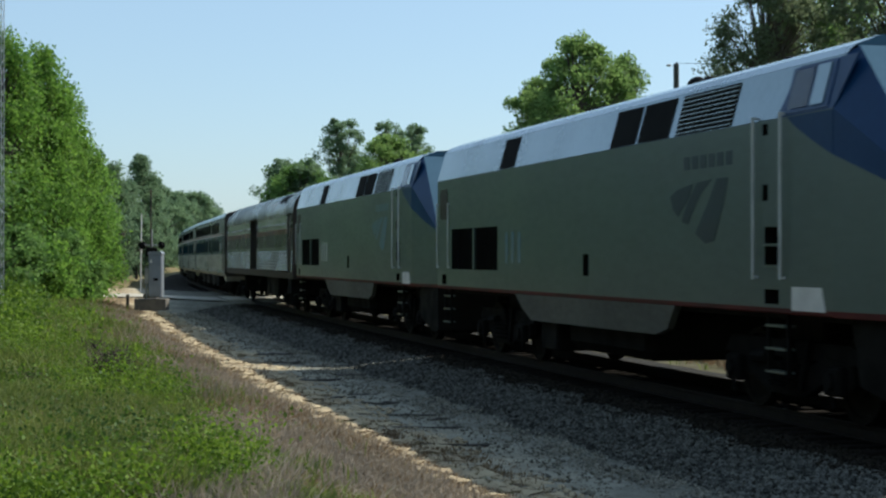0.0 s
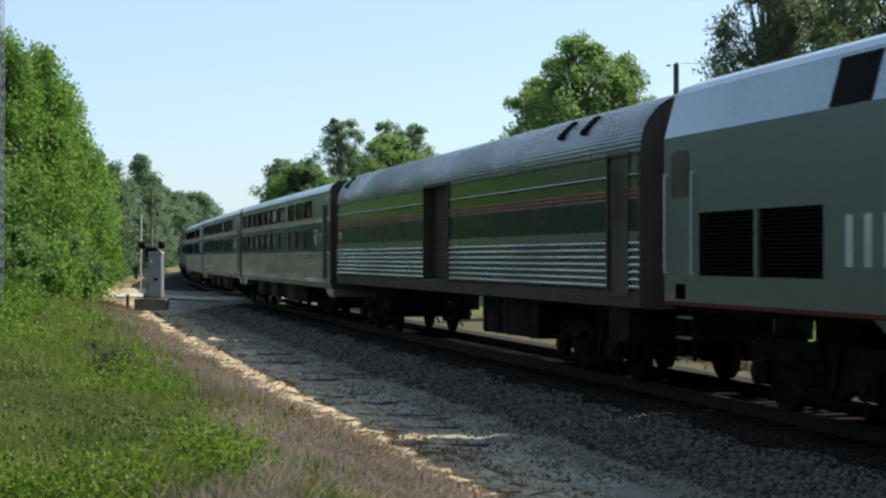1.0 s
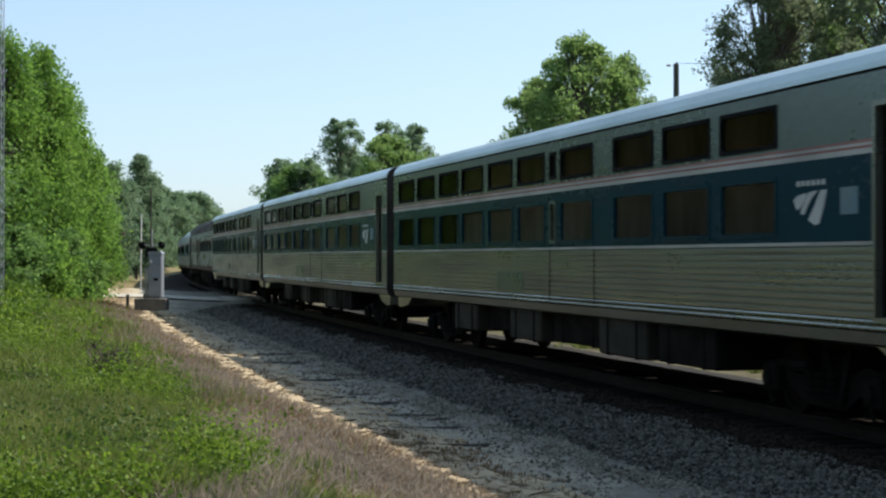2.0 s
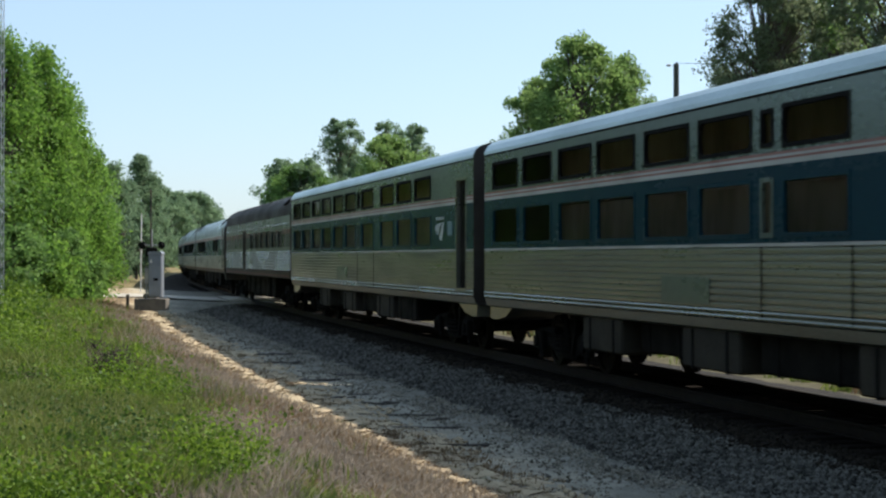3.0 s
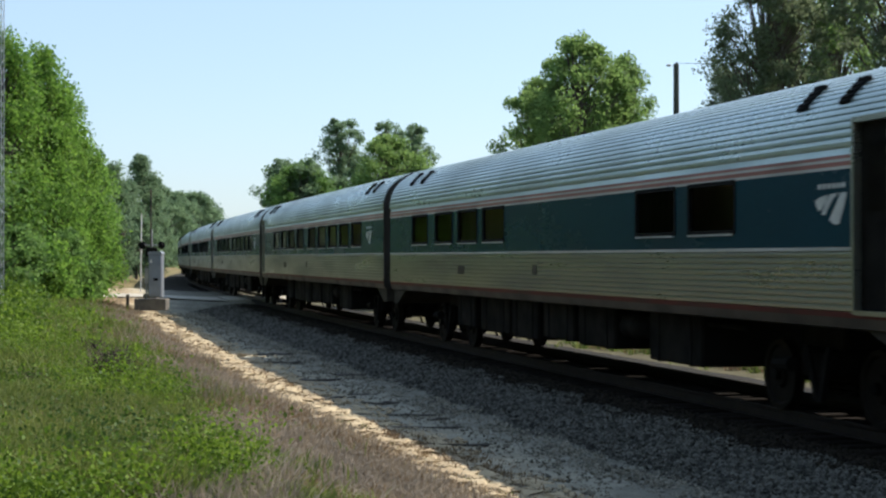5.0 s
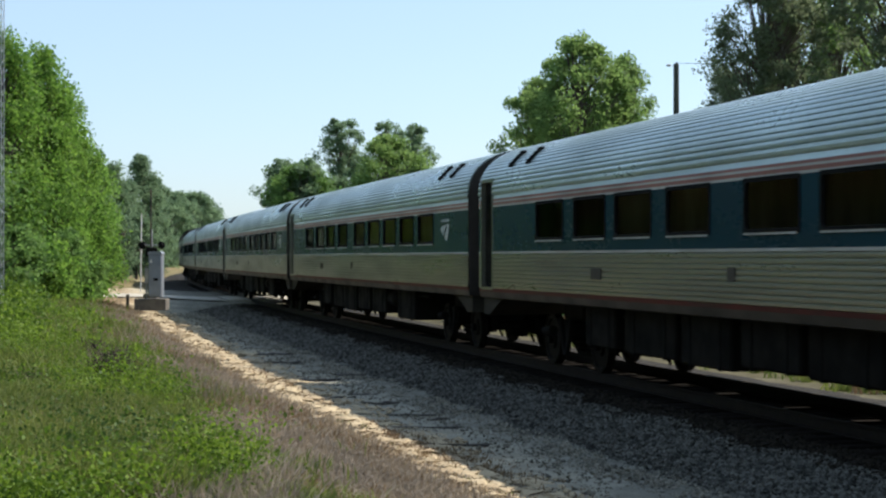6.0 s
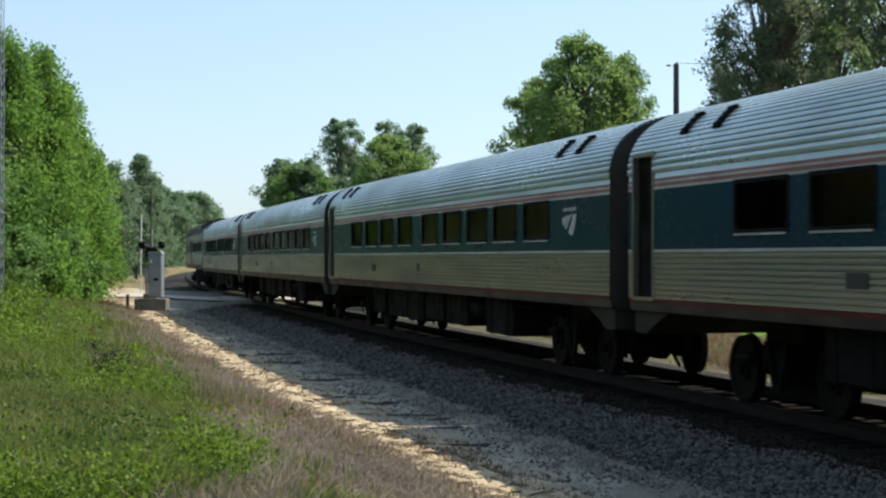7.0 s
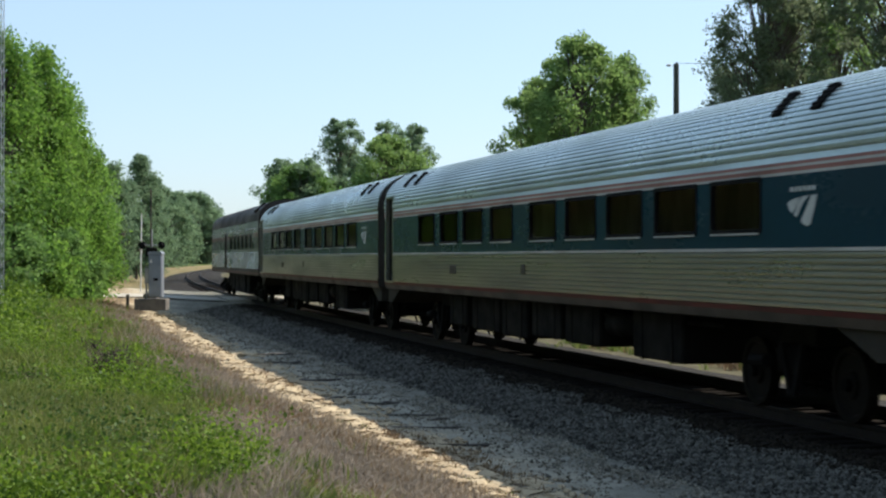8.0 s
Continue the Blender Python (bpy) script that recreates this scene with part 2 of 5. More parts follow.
def add_box(bm, x0, x1, y0, y1, z0, z1, bevel=0.0):
    r = bmesh.ops.create_cube(bm, size=1.0, matrix=Matrix.LocRotScale(((x0 + x1) / 2, (y0 + y1) / 2, (z0 + z1) / 2), None, (abs(x1 - x0), abs(y1 - y0), abs(z1 - z0))))
    if bevel:
        es = list({e for v in r["verts"] for e in v.link_edges})
        bmesh.ops.bevel(bm, geom=es, offset=bevel, segments=1, affect="EDGES")
    return bm


def box(x0, x1, y0, y1, z0, z1, bevel=0.0):
    return add_box(bmesh.new(), x0, x1, y0, y1, z0, z1, bevel)


def add_tube(bm, p0, p1, r0, r1=None, n=8, caps=True):
    p0, p1 = Vector(p0), Vector(p1)
    r1 = r0 if r1 is None else r1
    q = (p1 - p0).to_track_quat("Z", "Y").to_matrix()
    rings = []
    for p, r in ((p0, r0), (p1, r1)):
        rings.append([bm.verts.new(p + q @ Vector((r * math.cos(a), r * math.sin(a), 0))) for a in (2 * math.pi * i / n for i in range(n))])
    for i in range(n):
        bm.faces.new((rings[0][i], rings[0][(i + 1) % n], rings[1][(i + 1) % n], rings[1][i]))
    if caps:
        bm.faces.new(rings[0][::-1])
        bm.faces.new(rings[1])
    return bm


def add_prism(bm, pts, y0, y1):
    """A polygon in x, z, thick from y0 to y1."""
    a = [bm.verts.new((x, y0, z)) for x, z in pts]
    b = [bm.verts.new((x, y1, z)) for x, z in pts]
    n = len(pts)
    for i in range(n):
        bm.faces.new((a[i], a[(i + 1) % n], b[(i + 1) % n], b[i]))
    bm.faces.new(a[::-1])
    bm.faces.new(b)
    return bm


def prism(pts, y0, y1):
    bm = add_prism(bmesh.new(), pts, y0, y1)
    bmesh.ops.recalc_face_normals(bm, faces=bm.faces)
    return bm


def lathe(rings, n=20):
    """Rings of (radius, y) about the y axis."""
    bm = bmesh.new()
    vs = [[bm.verts.new((r * math.cos(a), y, r * math.sin(a))) for a in (2 * math.pi * i / n for i in range(n))] for r, y in rings]
    for a, b in zip(vs, vs[1:]):
        for i in range(n):
            bm.faces.new((a[i], a[(i + 1) % n], b[(i + 1) % n], b[i]))
    bm.faces.new(vs[0])
    bm.faces.new(vs[-1][::-1])
    bmesh.ops.recalc_face_normals(bm, faces=bm.faces)
    return bm


# ---- the line of the track ----
SIDE_A, R_CURVE, S_BEGIN, S_RAMP = 8.7212, 1625.9, 5.678, 39.944
RAIL_Z = -0.245
TRAIN_V, TRAIN_S0 = 34.4347, 35.4903
_u = np.linspace(-500, 1200, 17001)
_th = np.cumsum(np.clip((_u - S_BEGIN) / S_RAMP, 0, 1) / R_CURVE) * 0.1
_x = np.cumsum(np.sin(_th)) * 0.1
_y = np.cumsum(np.cos(_th)) * 0.1 - 500
_x -= np.interp(0, _u, _x)
_y -= np.interp(0, _u, _y)


def track(u, o=0.0):
    """A point u metres on along the track from beside the camera, o metres to the right of its middle, and the heading."""
    x, y, th = SIDE_A + 1.6 + np.interp(u, _u, _x), np.interp(u, _u, _y), np.interp(u, _u, _th)
    return x + o * np.cos(th), y - o * np.sin(th), th


def spot(px, d):
    """A ground place by its bearing number and its depth before the camera."""
    lx = (px - 784) / 2908.1 * d
    return lx * math.cos(YAW) + d * math.sin(YAW), -lx * math.sin(YAW) + d * math.cos(YAW)


def profile_z(o):
    """Height of the ground across the line, o metres right of the track's middle."""
    xs = (-400, -60, -25, -14, -10.0, -8.0, -6.6, -5.6, -3.7, -1.75, 1.75, 3.7, 6, 12, 40, 400)
    zs = (2.0, 0.6, 0.25, 0.12, 0.05, -0.18, -0.45, -0.62, -0.66, -0.56, -0.56, -0.62, -0.55, -0.35, -0.2, 1.0)
    return np.interp(o, xs, zs)

# ---- ground ----


def grid_sheet(name, us, offs, zfun, material, jitter=0.0):
    """A sheet laid along the line; keeps the offset from the track as an attribute."""
    rng = np.random.default_rng(5)
    us, offs = np.array(us, float), np.array(offs, float)
    U, O = np.meshgrid(us, offs, indexing="ij")
    X, Y, _ = track(U, O)
    Z = zfun(O, U) + jitter * rng.normal(size=U.shape) * (np.abs(O + 8) < 40)
    n, k = U.shape
    me = bpy.data.meshes.new(name)
    idx = np.arange(n * k).reshape(n, k)
    quads = np.stack([idx[:-1, :-1], idx[:-1, 1:], idx[1:, 1:], idx[1:, :-1]], -1).reshape(-1, 4)
    me.from_pydata(np.stack([X, Y, Z], -1).reshape(-1, 3).tolist(), [], quads.tolist())
    at = me.attributes.new("off", "FLOAT", "POINT")
    at.data.foreach_set("value", np.where((U > 102) & (O > -7.6) & (O < -3.2), -8.6, O).reshape(-1).astype(np.float32))
    me.materials.append(material)
    for p in me.polygons:
        p.use_smooth = True
    return new(name, me)


def ground_mat():
    m = bpy.data.materials.new("verge_ground")
    m.use_nodes = True
    nd, ln = m.node_tree.nodes, m.node_tree.links
    b = nd["Principled BSDF"]
    b.inputs["Roughness"].default_value = 0.95
    b.inputs["Specular IOR Level"].default_value = 0.1
    at = nd.new("ShaderNodeAttribute")
    at.attribute_name = "off"
    tc = nd.new("ShaderNodeTexCoord")

    def noise_at(scale, detail=6):
        n = nd.new("ShaderNodeTexNoise")
        n.inputs["Scale"].default_value, n.inputs["Detail"].default_value = scale, detail
        ln.new(tc.outputs["Object"], n.inputs["Vector"])
        return n.outputs[0]
    n1, n2, n3, n4 = noise_at(0.9), noise_at(5.0), noise_at(40.0), noise_at(1.6, 12)
    wob = nd.new("ShaderNodeMath")
    wob.operation = "MULTIPLY_ADD"
    wob.inputs[1].default_value = 2.4
    ln.new(n1, wob.inputs[0])
    ln.new(at.outputs["Fac"], wob.inputs[2])
    wob2 = nd.new("ShaderNodeMath")
    wob2.operation = "MULTIPLY_ADD"
    wob2.inputs[1].default_value = 0.9
    ln.new(n2, wob2.inputs[0])
    ln.new(wob.outputs[0], wob2.inputs[2])
    mr = nd.new("ShaderNodeMapRange")
    mr.inputs[1].default_value, mr.inputs[2].default_value = -28.35, 31.65
    ln.new(wob2.outputs[0], mr.inputs[0])
    cr = nd.new("ShaderNodeValToRGB")
    ln.new(mr.outputs[0], cr.inputs[0])
    el = cr.color_ramp.elements
    stops = ((-14.0, (0.07, 0.10, 0.025)), (-9.2, (0.10, 0.12, 0.035)), (-8.2, (0.22, 0.16, 0.095)), (-6.6, (0.27, 0.20, 0.125)), (-6.15, (0.42, 0.35, 0.24)),
             (-4.7, (0.295, 0.282, 0.228)), (-3.9, (0.19, 0.185, 0.155)), (3.9, (0.085, 0.076, 0.042)), (4.6, (0.105, 0.092, 0.045)), (7.5, (0.125, 0.115, 0.05)), (9.0, (0.09, 0.17, 0.022)), (30.0, (0.09, 0.16, 0.022)))
    el[0].position, el[0].color = (stops[0][0] + 30) / 60, (*stops[0][1], 1)
    el[1].position, el[1].color = (stops[-1][0] + 30) / 60, (*stops[-1][1], 1)
    for p, c in stops[1:-1]:
        e = el.new((p + 30) / 60)
        e.color = (*c, 1)
    var = nd.new("ShaderNodeMapRange")
    var.inputs[1].default_value, var.inputs[2].default_value, var.inputs[3].default_value, var.inputs[4].default_value = 0.36, 0.64, 0.62, 1.2
    blot = nd.new("ShaderNodeMath")
    blot.operation = "MULTIPLY_ADD"
    blot.inputs[1].default_value = 0.5
    hal = nd.new("ShaderNodeMath")
    hal.operation = "MULTIPLY"
    hal.inputs[1].default_value = 0.5
    ln.new(n4, hal.inputs[0])
    ln.new(n2, blot.inputs[0])
    ln.new(hal.outputs[0], blot.inputs[2])
    ln.new(blot.outputs[0], var.inputs[0])
    mul = nd.new("ShaderNodeMix")
    mul.data_type, mul.blend_type = "RGBA", "MULTIPLY"
    mul.inputs[0].default_value = 1.0
    ln.new(cr.outputs[0], mul.inputs[6])
    ln.new(var.outputs[0], mul.inputs[7])
    ln.new(mul.outputs[2], b.inputs["Base Color"])
    bp = nd.new("ShaderNodeBump")
    bp.inputs["Strength"].default_value, bp.inputs["Distance"].default_value = 0.6, 0.03
    ln.new(n3, bp.inputs["Height"])
    ln.new(bp.outputs[0], b.inputs["Normal"])
    return m


def ground_z(o, u):
    """Ground height; the road runs level over the line."""
    z = profile_z(o)
    up = np.clip(1 - np.maximum(76.5 - u, u - 103.0) / 2.5, 0, 1) * (np.abs(o) < 60)
    return z * (1 - up) + (np.interp(np.abs(o), (2.3, 6.0), (-0.37, -0.14))) * up


OFFS = [-2500, -1200, -600, -300, -150, -80, -50, -36, -28, -22, -18, -15, -13] + list(np.arange(-12, -3, 0.3)) + [-3, -2.4, -1.75, 0, 1.75, 2.4, 3, 3.7, 4.5, 6, 9, 12, 16, 22, 30, 45, 70, 120, 220, 450, 900]
US = [-500, -300, -150, -80, -40, -20, -5] + list(np.arange(0, 60, 0.6)) + list(np.arange(60, 110, 1.5)) + [115, 125, 140, 160, 190, 230, 290, 370, 480, 620, 800, 1000, 1200]
ground = grid_sheet("ground", US, OFFS, ground_z, ground_mat(), 0.012)
tagged(ground, "grassy railway verge with bare sand beside the track", "ground", kind="structure")


def far_plain():
    bm = bmesh.new()
    vs = [bm.verts.new((4500 * math.cos(a), 4500 * math.sin(a), -0.9)) for a in (2 * math.pi * i / 48 for i in range(48))]
    bm.faces.new(vs)
    return tagged(finish("distant_ground", bm, GREEN_PLAIN), "distant green flat land", "ground", kind="structure")


GREEN_PLAIN = mat("distant_field", (0.10, 0.15, 0.035), (0.14, 0.16, 0.06), rough=0.95, scale=0.02, fine=0.3, bump=0.0)
far_plain()


def sweep(name, section, us, material, parent=None, label=""):
    """A cross-section (offset, z) swept along the line, closed."""
    bm = bmesh.new()
    rings = []
    for u in us:
        ring = []
        for o, z in section:
            x, y, _ = track(u, o)
            ring.append(bm.verts.new((float(x), float(y), z)))
        rings.append(ring)
    n = len(section)
    for a, b in zip(rings, rings[1:]):
        for i in range(n):
            bm.faces.new((a[i], a[(i + 1) % n], b[(i + 1) % n], b[i]))
    bm.faces.new(rings[0])
    bm.faces.new(rings[-1][::-1])
    bmesh.ops.recalc_face_normals(bm, faces=bm.faces)
    return finish(name, bm, material, parent, label)


LINE_US = [-300, -200, -120, -60, -20] + list(range(0, 200, 4)) + list(range(200, 620, 20))
railway = new("railway_track")
tagged(railway, "single railway track with rusty rails on dark timber ties", "railway track", kind="structure")
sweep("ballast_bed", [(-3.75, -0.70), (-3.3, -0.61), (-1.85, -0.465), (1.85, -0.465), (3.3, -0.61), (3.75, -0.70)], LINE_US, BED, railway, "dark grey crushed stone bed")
for o in (-0.755, 0.755):
    sec = [(o - .07, -.172), (o - .07, -.158), (o - .012, -.145), (o - .012, -.045), (o - .036, -.032), (o - .036, -.003), (o - .026, 0), (o + .026, 0), (o + .036, -.003), (o + .036, -.032), (o + .012, -.045), (o + .012, -.145), (o + .07, -.158), (o + .07, -.172)]
    sec = [(a, z + RAIL_Z) for a, z in sec]
    sweep("rail", sec, LINE_US, RAIL_STEEL, railway)


def profile_bed(o):
    return np.interp(np.abs(o), (0, 1.85, 3.3, 3.75), (-0.465, -0.465, -0.61, -0.70))


def stones(name, count, u0, u1, o0, o1, smin, smax, seed, zf, material=None, parent=None, flat=1.0, crowd=1.0):
    """Loose angular stones, thicker towards o1 where crowd is below one, each a squashed octahedron, thinned with distance."""
    rng = np.random.default_rng(seed)
    u = u0 * (u1 / u0) ** rng.random(count)
    o = o0 + (o1 - o0) * rng.random(count) ** crowd + .12 * np.sin(u * 1.3) + .1 * np.sin(u * 3.1)
    x, y, _ = track(u, o)
    z = zf(o)
    s = rng.uniform(smin, smax, count) * (1 + np.maximum(u - 25, 0) / 60)
    base = np.array([(1, 0, 0), (0, 1, 0), (-1, 0, 0), (0, -1, 0), (0, 0, .8), (0, 0, -.8)], float)
    faces = np.array([(0, 1, 4), (1, 2, 4), (2, 3, 4), (3, 0, 4), (1, 0, 5), (2, 1, 5), (3, 2, 5), (0, 3, 5)])
    v = base[None] * rng.uniform(0.55, 1.2, (count, 6, 1)) * s[:, None, None]
    ang, tip = rng.uniform(0, 6.28, count), rng.uniform(-.9, .9, count)
    c, sn = np.cos(tip), np.sin(tip)
    v = np.stack([v[..., 0], v[..., 1] * c[:, None] - v[..., 2] * sn[:, None], v[..., 1] * sn[:, None] + v[..., 2] * c[:, None]], -1)
    c, sn = np.cos(ang), np.sin(ang)
    v = np.stack([v[..., 0] * c[:, None] - v[..., 1] * sn[:, None], v[..., 0] * sn[:, None] + v[..., 1] * c[:, None], v[..., 2]], -1)
    v[..., 2] *= flat
    v += np.stack([x, y, z + s * 0.25 * flat], -1)[:, None]
    f = faces[None] + 6 * np.arange(count)[:, None, None]
    me = bpy.data.meshes.new(name)
    me.from_pydata(v.reshape(-1, 3).tolist(), [], f.reshape(-1, 3).tolist())
    return place(name, me, material or STONE, parent)


tagged(stones("ballast_stones", 38000, 11, 85, -4.0, -1.95, 0.018, 0.046, 3, profile_bed), "grey crushed ballast stones beside the rails", "ballast", kind="stuff")
tagged(stones("oily_ballast", 16000, 11, 85, -2.2, -0.9, 0.02, 0.045, 8, profile_bed, OILY_SHADE_STONE), "brown ballast stones by the rail, oil stain and train shade in their colour", "ballast", kind="stuff")
tagged(stones("scattered_gravel", 10000, 11, 70, -5.2, -3.6, 0.012, 0.036, 4, profile_z, SANDY_STONE, None, 1.0, .42), "scattered grey gravel on the sand", "gravel", kind="stuff")

tagged(stones("sand_clods", 6000, 11, 75, -6.6, -5.0, 0.012, 0.06, 6, profile_z, SAND, None, .45), "crumbly pale sand clods along the verge", "sand", kind="stuff")
tagged(stones("sand_lumps", 1000, 11, 75, -6.6, -5.3, 0.06, 0.22, 9, profile_z, SAND, None, .28), "larger broken lumps of pale sand on the verge", "sand", kind="stuff")
tagged(stones("soil_crumbs", 500, 11, 75, -6.3, -3.7, 0.012, 0.06, 7, profile_z, BARK, None, .4), "dark soil crumbs and litter on the sand", "soil", kind="stuff")


def road():
    sheet = grid_sheet("road", list(np.arange(77.5, 84.6, 0.7)), [-70, -50, -35, -25, -18, -12, -8, -6, -5, -3, -2.0], lambda o, u: np.interp(np.abs(o), (2.3, 6.0), (-0.30, -0.09)), ASPHALT)
    tagged(sheet, "sandy grey road over the level crossing", "road", kind="structure")
    sheet = grid_sheet("road", list(np.arange(77.5, 84.6, 0.7)), [2.0, 3, 5, 6, 8, 12, 20, 35, 60], lambda o, u: np.interp(np.abs(o), (2.3, 6.0), (-0.30, -0.09)), ASPHALT)
    tagged(sheet, "sandy grey road over the level crossing", "road", kind="structure")
    sheet = grid_sheet("sand_apron", list(np.arange(85.0, 101, 1.0)), [-11.5, -10.5, -9.5, -8.5, -7.5, -6.8], lambda o, u: -0.105 + 0.012 * np.sin(o * 2.1 + u * 0.7), SAND)
    tagged(sheet, "bare pale sand beside the crossing", "sand", kind="structure")
    for o0, o1 in ((-1.9, -0.83), (-0.66, 0.66), (0.83, 1.9)):
        sweep("crossing_panel", [(o0, RAIL_Z - 0.14), (o1, RAIL_Z - 0.14), (o1, RAIL_Z - 0.012), (o0, RAIL_Z - 0.012)], [77.6, 79, 81, 83, 84.4], ASPHALT, railway, "grey crossing panel between the rails")


road()

# ---- railway vehicles ----


def refine(pts, zs):
    out = [pts[0]]
    for (y0, z0), (y1, z1) in zip(pts, pts[1:]):
        for z in sorted(zs):
            if z0 + 1e-4 < z < z1 - 1e-4:
                t = (z - z0) / (z1 - z0)
                out.append((y0 + (y1 - y0) * t, z))
        out.append((y1, z1))
    return out


def skin(bm, pts, xs, holes, sgn):
    cols = [[bm.verts.new((x, sgn * y, z)) for y, z in pts] for x in xs]
    for j in range(len(xs) - 1):
        xm = (xs[j] + xs[j + 1]) / 2
        for i in range(len(pts) - 1):
            zm = (pts[i][1] + pts[i + 1][1]) / 2
            if any(a < xm < b and c < zm < d for a, b, c, d in holes):
                continue
            f = (cols[j][i], cols[j + 1][i], cols[j + 1][i + 1], cols[j][i + 1])
            bm.faces.new(f if sgn < 0 else f[::-1])


def shell(car, groups, x0, x1, holes):
    """Skin of a car in named strips from sill to roof; the holes (x0, x1, z0, z1) go through both sides."""
    for name, material, pts, label in groups:
        zlo, zhi = pts[0][1], pts[-1][1]
        mine = [h for h in holes if h[2] < zhi and h[3] > zlo]
        pts = refine(pts, [z for h in mine for z in h[2:]])
        xs = sorted({x0, x1, *(x for h in mine for x in h[:2])})
        if name == "roof":
            bm = bmesh.new()
            for sgn in (-1, 1):
                skin(bm, pts, xs, mine, sgn)
            part(name, bm, material, car, label)
        else:
            runs, start = [], x0
            for a, b in sorted(h[:2] for h in mine if h[2] <= zlo + 1e-4 and h[3] >= zhi - 1e-4):
                if a > start + 1e-4:
                    runs.append((start, a))
                start = max(start, b)
            if start < x1 - 1e-4:
                runs.append((start, x1))
            for ra, rb in runs:
                for sgn in (-1, 1):
                    bm = bmesh.new()
                    skin(bm, pts, [x for x in xs if ra - 1e-5 <= x <= rb + 1e-5], mine, sgn)
                    part(name, bm, material, car, label)


def grooves(y, z0, z1, n, depth):
    """Flat ribs parted by narrow grooves on an upright side."""
    out, p = [], (z1 - z0) / n
    for i in range(n):
        z = z0 + i * p
        out += [(y, z), (y + depth * .9, z + p * .12), (y + depth, z + p * .45), (y + depth * .9, z + p * .78), (y, z + p * .9)]
    return out + [(y, z1)]


def half_rounds(y, z0, z1, n, depth):
    out, p = [], (z1 - z0) / n
    for i in range(n):
        for k in range(6):
            a = math.pi * k / 5
            out.append((y + depth * math.sin(a), z0 + i * p + p * (0.10 + 0.45 * (1 - math.cos(a)) * 0.9)))
    return out + [(y, z1)]


def roof_curve(y0, z0, rise, power=0.8, ribs=0, depth=0.012, upto=82):
    """From the eave (y0, z0) to the crest, with long ribs."""
    def pt(a, d=0.0):
        c, s = max(math.cos(a), 1e-6), max(math.sin(a), 1e-6)
        y, z = y0 * c ** power, z0 + rise * s ** power
        nx, nz = c / y0, s / rise
        k = d / math.hypot(nx, nz)
        return (y + nx * k, z + nz * k)
    out = []
    if ribs:
        top = radians(upto)
        for i in range(ribs):
            a0, st = top * i / ribs, top / ribs
            out += [pt(a0), pt(a0 + st * .12, depth), pt(a0 + st * .45, depth * 1.15), pt(a0 + st * .78, depth), pt(a0 + st * .9)]
        out += [pt(top), pt(radians(86))]
    else:
        out = [pt(radians(a)) for a in range(0, 89, 8)]
    out = [p for i, p in enumerate(out) if i == 0 or p[1] > out[i - 1][1] - 0.05]
    return out + [(0.0, z0 + rise)]


def end_wall(car, outline, x, material, label=""):
    """A car's end: the outline as a plate, 4 cm thick."""
    pts = [(y, z) for y, z in outline] + [(-y, z) for y, z in reversed(outline) if y > 0.01]
    bm = bmesh.new()
    a = [bm.verts.new((x - .02, y, z)) for y, z in pts]
    b = [bm.verts.new((x + .02, y, z)) for y, z in pts]
    n = len(pts)
    for i in range(n):
        bm.faces.new((a[i], a[(i + 1) % n], b[(i + 1) % n], b[i]))
    bm.faces.new(a[::-1])
    bm.faces.new(b)
    bmesh.ops.recalc_face_normals(bm, faces=bm.faces)
    part("end_wall", bm, material, car, label)


def rounded_rect(w, h, r, n=4):
    pts = []
    for cx, cz, a0 in ((w / 2 - r, h / 2 - r, 0), (-w / 2 + r, h / 2 - r, 90), (-w / 2 + r, -h / 2 + r, 180), (w / 2 - r, -h / 2 + r, 270)):
        for k in range(n + 1):
            a = radians(a0 + 90 * k / n)
            pts.append((cx + r * math.cos(a), cz + r * math.sin(a)))
    return pts


_cache = {}


def window(car, x, z, w, h, y, r=0.10, glass=None, material=None, sill=False):
    """A gasket ring with a sunk pane on each side of the car; the hole is w + 4 cm by h + 4 cm."""
    key = (round(w, 3), round(h, 3), r)
    if key not in _cache:
        bm = bmesh.new()
        outer, inner = rounded_rect(w + .07, h + .07, 0.02), rounded_rect(w - .04, h - .04, r)
        o1 = [bm.verts.new((a, -.004, b)) for a, b in outer]
        o2 = [bm.verts.new((a, -.012, b)) for a, b in outer]
        i1 = [bm.verts.new((a, -.012, b)) for a, b in inner]
        i2 = [bm.verts.new((a, .045, b)) for a, b in inner]
        n = len(outer)
        for p, q in ((o1, o2), (o2, i1), (i1, i2)):
            for i in range(n):
                bm.faces.new((p[i], p[(i + 1) % n], q[(i + 1) % n], q[i]))
        ring = bpy.data.meshes.new("window_gasket")
        bm.normal_update()
        bm.to_mesh(ring)
        bm.free()
        bm = box(-w / 2, w / 2, .028, .036, -h / 2, h / 2)
        pane = bpy.data.meshes.new("pane")
        bm.to_mesh(pane)
        bm.free()
        _cache[key] = (ring, pane, {})
    ring, pane, kinds = _cache[key]
    mt = material or RUBBER
    if mt.name not in kinds:
        kinds[mt.name] = ring if not ring.materials else ring.copy()
        kinds[mt.name].materials.clear()
    ring = kinds[mt.name]
    for sgn in (-1, 1):
        m = Matrix.Translation((x, sgn * y, z)) @ Matrix.Rotation(0 if sgn < 0 else math.pi, 4, "Z")
        win = place("window", ring, material or RUBBER, car, "", m)
        place("pane", pane, glass or GLASS, win)
        if sill and sgn < 0:
            part("sill", box(-w / 2, w / 2 - .05, -.022, -.004, -h / 2 - .055, -h / 2 - .03), WHITE, win)


